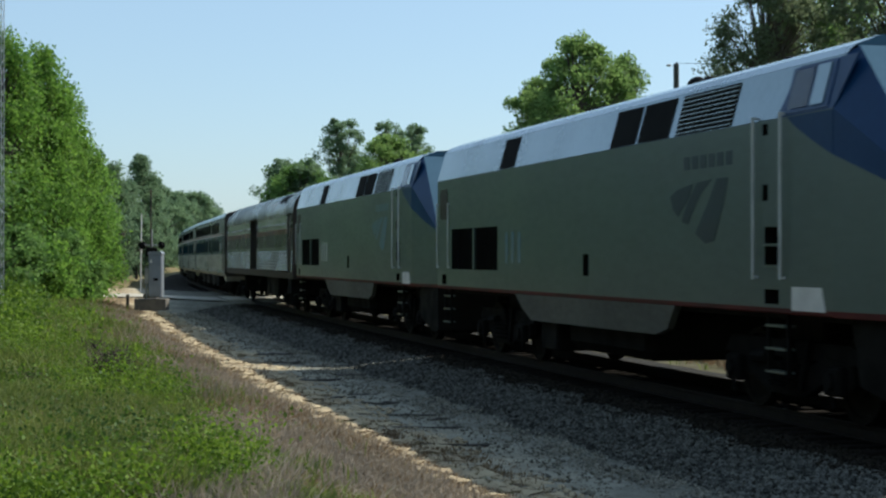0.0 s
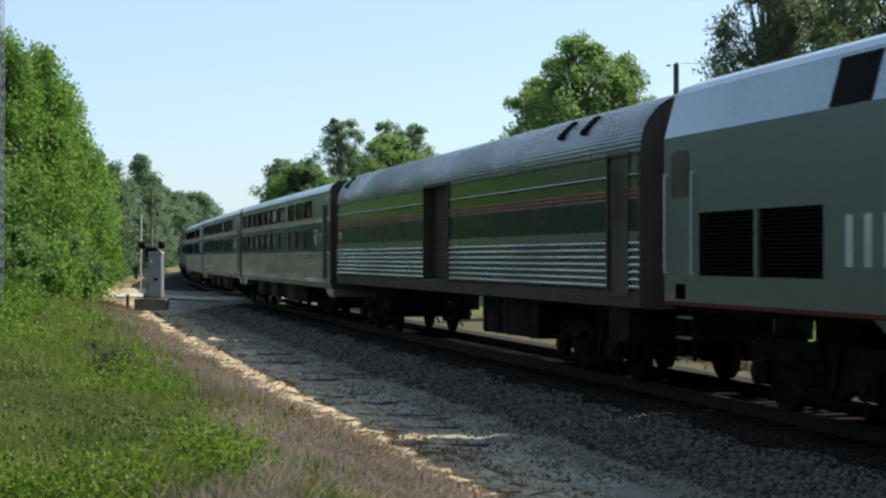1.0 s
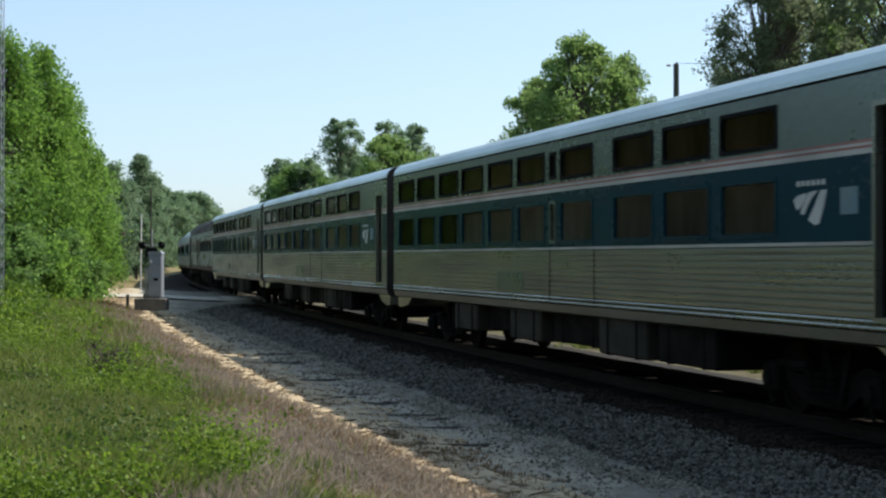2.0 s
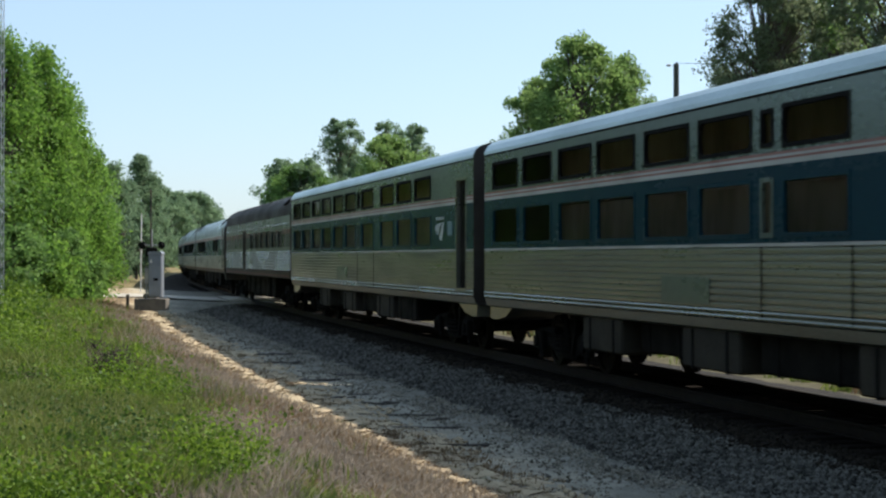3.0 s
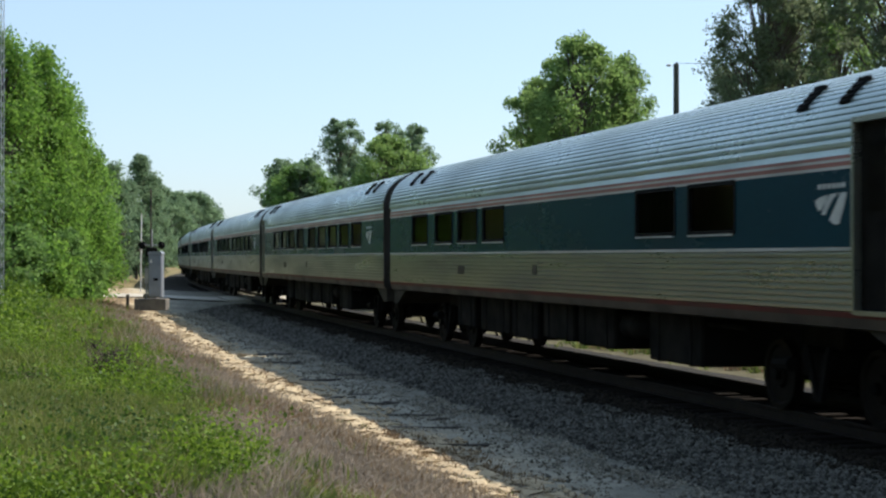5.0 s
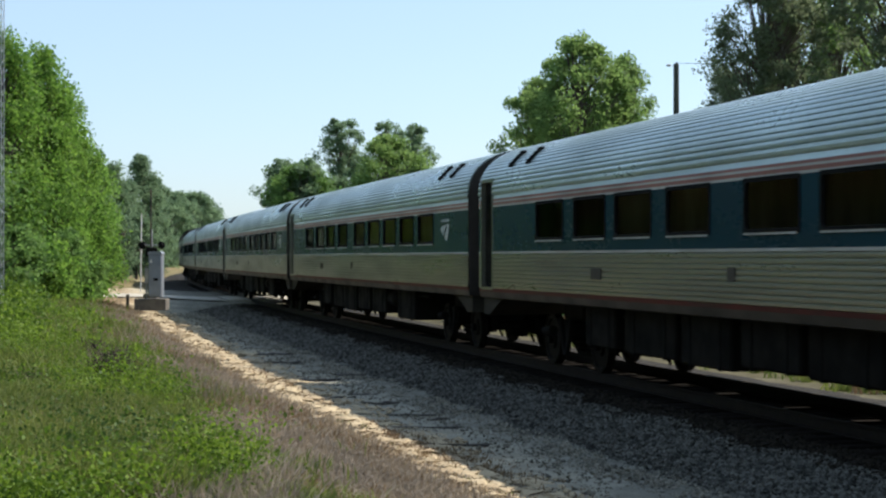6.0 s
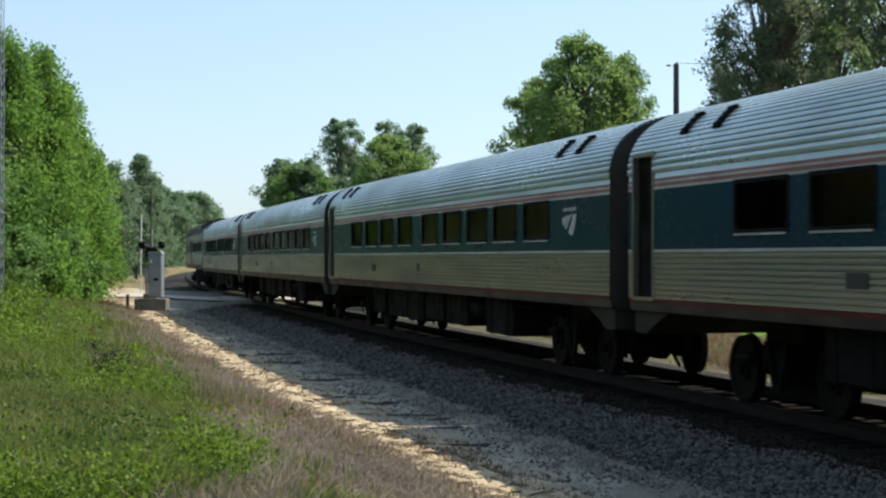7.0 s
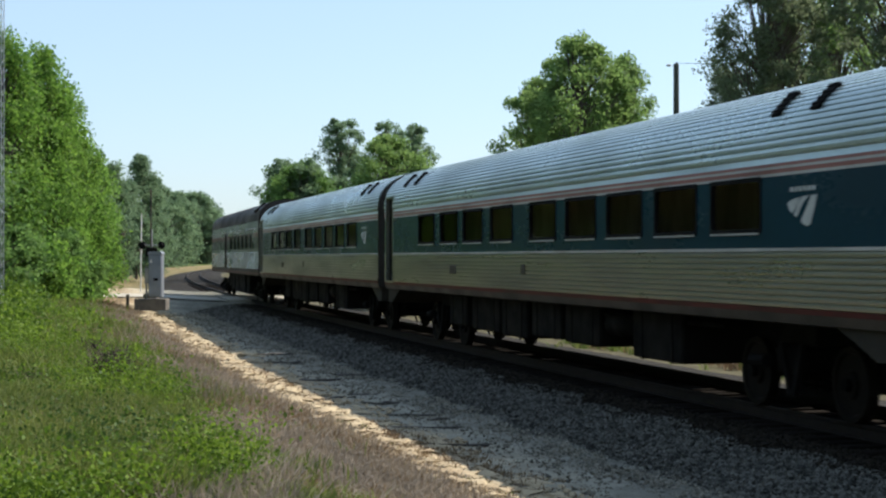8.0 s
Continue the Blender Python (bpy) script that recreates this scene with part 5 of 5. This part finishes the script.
tree("broad-leaved tree with hanging green foliage", 1116, 82, 11.6, 1.7, LEAF_OLIVE, 72, 110, 210, .18, .2, "round", clump=.6, squash=(.9, .9, 1.1))
tree("low broad-leaved tree beyond the railway", 953, 84, 10.7, 2.3, LEAF_OLIVE, 73, 120, 210, .19, .2, "round", clump=.75)
tree("low broad-leaved tree beyond the railway", 1075, 86, 9.6, 3.3, LEAF_OLIVE, 78, 120, 200, .19, .2, "round", clump=.8)
tree("tall dark evergreen oak with fine foliage", 1345, 68, 13.8, 2.6, LEAF_DARK, 74, 220, 230, .15, .15, "round", clump=.7)
tree("tall dark evergreen oak with fine foliage", 1465, 72, 15.2, 3.0, LEAF_OLIVE, 75, 220, 210, .17, .15, "round", clump=.75)
tree("tall dark evergreen oak with fine foliage", 1590, 66, 14.4, 3.0, LEAF_DARK, 76, 180, 180, .18, .15, "round", clump=.8)
tree("low dark tree under the oaks", 1285, 75, 10.2, 1.6, LEAF_DARK, 77, 90, 200, .15, .2, "round", clump=.6)
for k, (px, d, s) in enumerate(((900, 150, 1.0), (1000, 140, .9), (1150, 150, .7), (1250, 140, .7), (1400, 130, 1.0), (1550, 120, 1.0), (1750, 90, 1.0), (1950, 80, 1.1))):
    again(far_b, px, d, s * .62, 40 * k)
# unseen trees added on the camera's side to block sky light and darken reflections
wood = tree("unseen tree added to block sky light and fill reflections", -1500, 40, 9.9, 3.4, LEAF_FAR, 54, 45, 60, .75, .05, "round", clump=1.5)
SKY_BLOCK_TREES = [(-15 - 4 * math.sin(k * 2.1), -70 + 6.0 * k, 1.15 + .2 * math.sin(k * 1.3)) for k in range(18)]
SKY_BLOCK_TREES += [(-24 - 5 * math.sin(k * 1.7), -64 + 9.0 * k, 1.5) for k in range(13)]
SKY_BLOCK_TREES += [(-9 - 4.5 * (k % 5) - .12 * k, 62 + 5.0 * (k // 2), .95 + .1 * math.sin(k)) for k in range(26)]
for k, (wx, wy, ws) in enumerate(SKY_BLOCK_TREES):
    c = copy_thing(wood, pose(wx, wy, 0.2, 0, 0, 70 * k))
    c.scale = (ws, ws, ws)


def blades(name, count, seed, d0, d1, p0, p1, hmin, hmax, material, label, o_lo, o_hi, patch=0.0, lean=0.5, width=.012, category="grass", area=None):
    """Tufts of thin blades between two bearings, thinning with distance, only between two offsets from the track."""
    rng = np.random.default_rng(seed)
    d = d0 * (d1 / d0) ** rng.random(count * 3)
    px = rng.uniform(p0, p1, count * 3)
    lx = (px - 784) / 2908.1 * d
    x, y = lx * math.cos(YAW) + d * math.sin(YAW), -lx * math.sin(YAW) + d * math.cos(YAW)
    if area:
        x, y = rng.uniform(area[0], area[1], count * 3), rng.uniform(area[2], area[3], count * 3)
        d = 12 + 0 * x
    tx, _, th = track(y, 0.0)
    o = (x - tx) * np.cos(th)
    edge = .35 * np.sin(y * .9) + .25 * np.sin(y * 2.3 + 1) + .22 * np.sin(y * 6.1) + .25 * rng.normal(size=len(y)) + np.interp(y, (15, 19, 30), (.55, .45, 0)) * (o_hi > -7)
    keep = (o > o_lo + edge) & (o < o_hi + edge)
    if patch:
        keep &= (np.sin(x * 1.7 + .6 * np.sin(y * .5)) + np.sin(y * .55 + x * .8)) > rng.normal(patch, .5, len(x))
    x, y, o, d = x[keep][:count], y[keep][:count], o[keep][:count], d[keep][:count]
    n, nb = len(x), 7
    z = ground_z(o, y)
    big = 1 + np.maximum(d - 20, 0) / 45
    rim = np.clip((o_hi + np.interp(y, (15, 19, 30), (.55, .45, 0)) - o) / 1.3, .25, 1) if o_hi > -7 else 1 + 0 * o
    h = rng.uniform(hmin, hmax, (n, nb)) * (.7 + .3 * big[:, None]) * rim[:, None]
    bx = x[:, None] + rng.normal(0, .06, (n, nb)) * big[:, None]
    by = y[:, None] + rng.normal(0, .06, (n, nb)) * big[:, None]
    ang = rng.uniform(0, 6.28, (n, nb))
    ln = np.abs(rng.normal(0, lean, (n, nb))) * h
    w = width * rng.uniform(.6, 1.4, (n, nb)) * big[:, None]
    dx, dy = np.cos(ang), np.sin(ang)
    fx = rng.uniform(0, 6.28, (n, nb))
    wx, wy = np.cos(fx) * w, np.sin(fx) * w
    zz = z[:, None] - .02 + 0 * bx
    v = np.stack([np.stack([bx - wx, by - wy, zz], -1), np.stack([bx + wx, by + wy, zz], -1),
                  np.stack([bx + dx * ln * .4 + wx * .8, by + dy * ln * .4 + wy * .8, zz + h * .6], -1), np.stack([bx + dx * ln * .4 - wx * .8, by + dy * ln * .4 - wy * .8, zz + h * .6], -1),
                  np.stack([bx + dx * ln, by + dy * ln, zz + h * (1 - .25 * lean)], -1)], 2).reshape(-1, 3)
    k = 5 * np.arange(n * nb)[:, None]
    quads = (k + np.array([0, 1, 2, 3])).tolist()
    tris = (k + np.array([3, 2, 4])).tolist()
    me = bpy.data.meshes.new(name)
    me.from_pydata(v.tolist(), [], quads + tris)
    return tagged(place(name, me, material), label, category, kind="stuff")


blades("dry_grass", 12000, 101, 9.5, 70, -60, 1100, .06, .22, GRASS_DRY, "short dry straw-coloured grass on the verge", -9.4, -6.0, 0, .8, .007)
blades("rusty_grass", 8000, 102, 9.5, 70, -60, 1000, .08, .26, GRASS_RUST, "rust-brown dead grass on the verge", -9.6, -6.2, -.1, .7, .007)
blades("green_grass", 14000, 103, 9.5, 75, -80, 700, .10, .35, GRASS_GREEN, "uncut green grass on the bank", -16, -8.2, -.5, .6, .009)
blades("tall_grass", 12000, 104, 10.5, 60, -80, 330, .18, .5, GRASS_GREEN, "tall green grass and weeds on the bank", -18, -9.0, -.4, .45, .010)
blades("straw_grass", 3200, 106, 10, 65, -60, 520, .15, .45, GRASS_DRY, "tall straw-coloured grass among the weeds", -14, -7.6, .6, .5, .007)
blades("trodden_grass", 3500, 107, 9, 10, 0, 1, .05, .2, GRASS_GREEN, "short trodden grass round the standing place", -20, -8.8, -1.2, .7, .007, "grass", (-9, 2.2, -12, 9.5))
blades("trodden_straw", 3500, 108, 9, 10, 0, 1, .04, .16, GRASS_DRY, "short dry grass round the standing place", -9.3, -6.1, -1.2, .8, .007, "grass", (1, 5, -12, 10))
blades("verge_green", 5500, 111, 9.5, 60, 150, 900, .06, .2, GRASS_GREEN, "thin olive grass between the dry tufts", -9.2, -6.5, .2, .6, .008)
blades("verge_tufts", 3200, 109, 11, 70, 200, 1200, .05, .14, GRASS_RUST, "scattered withered tufts in the sand", -6.4, -4.7, .7, .8, .008)
blades("lineside_turf", 5000, 110, 18, 60, 900, 1700, .08, .25, GRASS_GREEN, "thin green grass beyond the rails", 3.9, 9.0, -.6, .7, .012)
blades("lineside_grass", 4500, 105, 18, 60, 900, 1700, .10, .30, GRASS_RUST, "dry grass beyond the rails", 4.3, 9.0, 0, .7, .012)


def weeds(name, count, seed, d0, d1, p0, p1, hmin, hmax, o_lo, o_hi, label, material, leaf=.032, thick=-.2, phase=0.0):
    """Leafy weeds: heaps of small leaves on invisible-thin stems, in clumps."""
    rng = np.random.default_rng(seed)
    d = d0 * (d1 / d0) ** rng.random(count * 4)
    px = rng.uniform(p0, p1, count * 4)
    lx = (px - 784) / 2908.1 * d
    x, y = lx * math.cos(YAW) + d * math.sin(YAW), -lx * math.sin(YAW) + d * math.cos(YAW)
    tx, _, th = track(y, 0.0)
    o = (x - tx) * np.cos(th)
    keep = (o > o_lo) & (o < o_hi + .6 * np.sin(y * .7)) & (np.sin(x * 2.1 + y * .3 + phase) + np.sin(y * .8 - x + 1.7 * phase) + .8 * np.sin(x * 4.7 - y * 1.9 + phase) > rng.normal(thick, .4, len(x)))
    x, y, o, d = x[keep][:count], y[keep][:count], o[keep][:count], d[keep][:count]
    n, nb = len(x), 60
    mound = .5 + .25 * (np.sin(x * 2.1 + y * .3 + phase) + np.sin(y * .8 - x + 1.7 * phase))
    h = rng.uniform(hmin, hmax, n) * (.45 + .75 * np.clip(mound, 0, 1)) * (1 + .3 * np.sin(x * 5.3 + y * 2.2))
    f = rng.random((n, nb)) ** .7
    sp = (.10 + .22 * f) * h[:, None]
    c = np.stack([x[:, None] + rng.normal(0, 1, (n, nb)) * sp, y[:, None] + rng.normal(0, 1, (n, nb)) * sp, ground_z(o, y)[:, None] + f * h[:, None]], -1).reshape(-1, 3)
    s = (leaf * rng.uniform(.6, 1.3, (n, nb)) * rng.uniform(.7, 1.3, (n, 1)) * (1 + np.maximum(d - 20, 0) / 40)[:, None]).reshape(-1)
    return tagged(place(name, leaf_cloud(name, c, s, seed, .6, .1), material), label, "weeds", kind="stuff")


weeds("weeds", 1500, 201, 9.5, 50, -80, 430, .15, .6, -20, -8.9, "leafy bright yellow-green weeds in mounds on the bank", WEED, .036, .65)
weeds("deep_weeds", 420, 204, 9.5, 50, -80, 420, .15, .6, -20, -9.2, "deep green leafy weeds on the bank", WEED_DEEP, .034, 1.2, 2.6)
weeds("brambles", 260, 202, 26, 60, -80, 260, .4, 1.0, -22, -9.6, "dense tangle of green brambles on the bank", WEED, .06, .1)
blades("withered_stalks", 2200, 203, 13, 55, -60, 460, .15, .45, GRASS_RUST, "withered brown weed stalks on the bank", -13, -8.2, .8, .35, .006, "weeds")

# ---- crossing fixtures, poles and mast ----


def signal_cabinet():
    x, y = spot(277, 65)
    cab = tagged(new("signal_cabinet"), "grey aluminium signal cabinet on a concrete footing", "cabinet")
    cab.matrix_basis = pose(x, y, -.20, 0, 0, -14)
    part("footing", box(-.80, .44, -.45, .45, -.15, .30, .02), CONCRETE, cab, "concrete footing, darkened for the shade it stands in")
    part("body", box(-.27, .25, -.30, .30, .36, 2.05, .02), ALU, cab)
    bm = box(-.29, .27, -.34, .34, 2.05, 2.10)
    add_prism(bm, [(-.29, 2.10), (.27, 2.10), (.20, 2.17), (-.22, 2.17)], -.34, .34)
    part("lid", bm, ALU, cab)
    d = part("door", box(-.24, .22, -.325, -.30, .42, 2.0, .008), ALU, cab)
    part("handle", box(-.06, .12, -.37, -.325, 1.02, 1.12, .01), DARK_METAL, d)
    part("label_plate", box(-.20, -.12, -.33, -.325, 1.72, 1.84), STONE_WHITE, d)
    part("conduit", add_tube(bmesh.new(), (-.38, -.1, .30), (-.38, -.1, 1.6), .04), GALV, cab)
    part("junction_box", box(-.44, -.28, -.2, .05, .9, 1.5, .01), GALV, cab)


def crossing_signal():
    x, y = spot(268, 73)
    s = tagged(new("crossing_signal"), "crossing signal mast with flasher pair and raised gate arm", "crossing signal")
    s.matrix_basis = pose(x, y, -.12, 0, 0, 160)
    part("base", box(-.3, .3, -.3, .3, -.1, .25, .03), CONCRETE, s)
    part("mast", add_tube(bmesh.new(), (0, 0, .2), (0, 0, 3.1), .06), GALV, s)
    bm = bmesh.new()
    add_tube(bm, (-.45, -.05, 2.40), (.45, -.05, 2.40), .03)
    arm = part("cross_arm", bm, GALV, s)
    for sx in (-.42, .42):
        bm = lathe([(.02, -.02), (.17, -.02), (.17, .0), (.12, .02), (.11, .14), (.02, .16)], 16)
        l = part("flasher", bm, GRILLE, arm, "black disc flasher", Matrix.Translation((sx, -.10, 2.40)))
        part("lens", lathe([(.005, -.03), (.10, -.03), (.10, -.018), (.005, -.018)], 12), RED_LAMP, l)
    part("gate_mechanism", box(-.22, .2, -.2, .25, 1.9, 2.3, .04), GRILLE, s)
    g = bmesh.new()
    for k in range(7):
        if k % 2 == 0:
            add_box(g, -.035, .035, .08, .11, 2.3 + k * .37, 2.3 + (k + 1) * .37)
    ga = part("gate_arm", g, BARK, s, "weathered brown arm, raised")
    g = bmesh.new()
    for k in range(6):
        if k % 2:
            add_box(g, -.035, .035, .08, .11, 2.3 + k * .37, 2.3 + (k + 1) * .37)
    part("arm_band", g, POLE_WOOD, ga)
    x, y = spot(249, 92)
    s = tagged(new("crossing_post"), "slim white post at the crossing", "post")
    s.matrix_basis = pose(x, y, -.12)
    part("post", add_tube(bmesh.new(), (0, 0, -.2), (.05, 0, 4.3), .035), STONE_WHITE, s)
    part("bracket", box(-.15, .15, -.03, .03, 2.5, 2.6), DARK_METAL, s)
    x, y = spot(226, 66)
    s = tagged(new("marker_post"), "short dark marker post in the grass", "post")
    s.matrix_basis = pose(x, y, -.3)
    part("post", box(-.06, .06, -.06, .06, -.1, .55, .01), POLE_WOOD, s)


def utility_pole(px, d, h):
    x, y = spot(px, d)
    p = tagged(new("utility_pole"), "weathered wooden utility pole with small lamp arm", "utility pole")
    p.matrix_basis = pose(x, y, -.3)
    part("pole", add_tube(bmesh.new(), (0, 0, -.5), (0, 0, h), .20, .14, 12), POLE_WOOD, p)
    bm = add_tube(bmesh.new(), (-.08, 0, h - .15), (-.42, -.12, h - .08), .02)
    arm = part("lamp_arm", bm, GALV, p)
    part("lamp", box(-.58, -.36, -.20, -.06, h - .16, h - .04, .03), GALV, arm)
    part("insulator", lathe([(.01, -.06), (.05, -.05), (.05, .05), (.01, .06)], 8), GALV, p, "", Matrix.Translation((0, 0, h + .05)))
    return x, y, h - .3


def wires(a, b, sag, label):
    bm = bmesh.new()
    a, b = Vector(a), Vector(b)
    prev = a
    for k in range(1, 13):
        f = k / 12
        q = a.lerp(b, f) - Vector((0, 0, sag * 4 * f * (1 - f)))
        add_tube(bm, prev, q, .012, .012, 5, False)
        prev = q
    tagged(finish("power_line", bm, RUBBER), label, "wire")


def driftwood(px, d, w, th, turn, label="dark weathered timber half buried in the sand"):
    """A broken, uneven length of old timber lying in the sand."""
    x, y = spot(px, d)
    rng = np.random.default_rng(int(px))
    bm = bmesh.new()
    rings = []
    for k in range(7):
        f = k / 6 - .5
        hw = th * (1.2 + .8 * rng.random()) * (1 - 1.1 * abs(f) ** 2)
        rings.append([bm.verts.new((f * w, -hw, -.05)), bm.verts.new((f * w + .03 * rng.normal(), -hw * .7, th * .5 * rng.random() + .015)), bm.verts.new((f * w + .03 * rng.normal(), hw * .7, th * .5 * rng.random() + .015)), bm.verts.new((f * w, hw, -.05))])
    for a, b in zip(rings, rings[1:]):
        for i in range(4):
            bm.faces.new((a[i], a[(i + 1) % 4], b[(i + 1) % 4], b[i]))
    bm.faces.new(rings[0][::-1])
    bm.faces.new(rings[-1])
    bmesh.ops.recalc_face_normals(bm, faces=bm.faces)
    ob = finish("timber_scrap", bm, OLD_TIMBER)
    ob.matrix_basis = pose(x, y, -.64, 0, 0, turn)
    return tagged(ob, label, "timber")


driftwood(675, 26.6, .55, .10, -8)
driftwood(745, 22.7, 1.0, .05, -16)
driftwood(560, 31.5, .9, .09, 10)
driftwood(500, 36.8, .7, .10, -20)
driftwood(640, 28.2, .5, .05, 6)
driftwood(590, 27.6, .8, .06, -4)
driftwood(700, 24.6, 1.2, .04, -10)
driftwood(480, 40.0, 1.1, .07, 4)
driftwood(620, 33.0, .6, .05, -14)
driftwood(800, 20.6, .9, .05, -12)
driftwood(775, 23.9, .35, .05, 20)


def dead_brush(px, d, h, seed):
    """A clump of bare forking twigs."""
    rng = np.random.default_rng(seed)
    x, y = spot(px, d)
    tx, _, _ = track(y, 0.0)
    ob = tagged(new("dead_brush"), "clump of dead purple-brown twigs among the weeds", "shrub")
    ob.matrix_basis = pose(x, y, float(ground_z(x - tx, y)))
    bm = bmesh.new()
    for k in range(70):
        a, w = rng.random() * 6.283, h * .35 * rng.random()
        p = Vector((w * .5 * math.cos(a), w * .5 * math.sin(a), -.03))
        q = Vector((w * math.cos(a), w * math.sin(a), h * rng.uniform(.35, .7)))
        add_tube(bm, p, q, .009, .006, 4, False)
        for j in range(4):
            e = q + Vector((rng.normal(0, .12), rng.normal(0, .12), rng.uniform(.05, .35))) * h
            add_tube(bm, p.lerp(q, rng.uniform(.5, 1)), e, .006, .003, 3, False)
    part("bare_stem", bm, BARK, ob)


dead_brush(192, 19.5, .72, 301)
dead_brush(212, 21, .7, 302)
dead_brush(60, 19, .4, 303)
dead_brush(160, 26, .5, 304)
signal_cabinet()
crossing_signal()
pa = utility_pole(1197, 85, 12.05)
pb = utility_pole(1740, 72, 12.0)
wires((pa[0], pa[1], pa[2] + .05), (pb[0], pb[1], pb[2] + .05), .5, "thin black wire between two utility poles")


def lattice_mast():
    x, y = spot(2, 46)
    m = tagged(new("lattice_mast"), "slim galvanised lattice mast before the trees", "mast")
    m.matrix_basis = pose(x, y, -.1, 0, 0, 10)
    foot = part("footing", box(-.25, .25, -.25, .25, -.2, .25, .03), CONCRETE, m)
    corners = [(.08 * math.cos(a), .08 * math.sin(a)) for a in (0.3, 2.4, 4.5)]
    for cx, cy in corners:
        part("leg", add_tube(bmesh.new(), (cx, cy, 0), (cx, cy, 15), .012, .012, 6), GALV, m)
    bm = bmesh.new()
    for k in range(50):
        for i in range(3):
            a, b = corners[i], corners[(i + 1) % 3]
            add_tube(bm, (*a, .3 * k), (*b, .3 * (k + 1)), .006, .006, 4, False)
    part("bracing", bm, GALV, m)


lattice_mast()


def ties():
    me = bpy.data.meshes.new("tie")
    bm = box(-1.3, 1.3, -.115, .115, -.18, 0, .012)
    bm.to_mesh(me)
    bm.free()
    for k in range(260):
        u = 4 + k * .50
        if 77.3 < u < 84.7:
            continue
        x, y, th = track(u, 0.0)
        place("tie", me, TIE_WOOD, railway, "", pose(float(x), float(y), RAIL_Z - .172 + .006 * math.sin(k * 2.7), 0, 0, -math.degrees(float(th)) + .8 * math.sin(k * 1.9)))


ties()
motions()
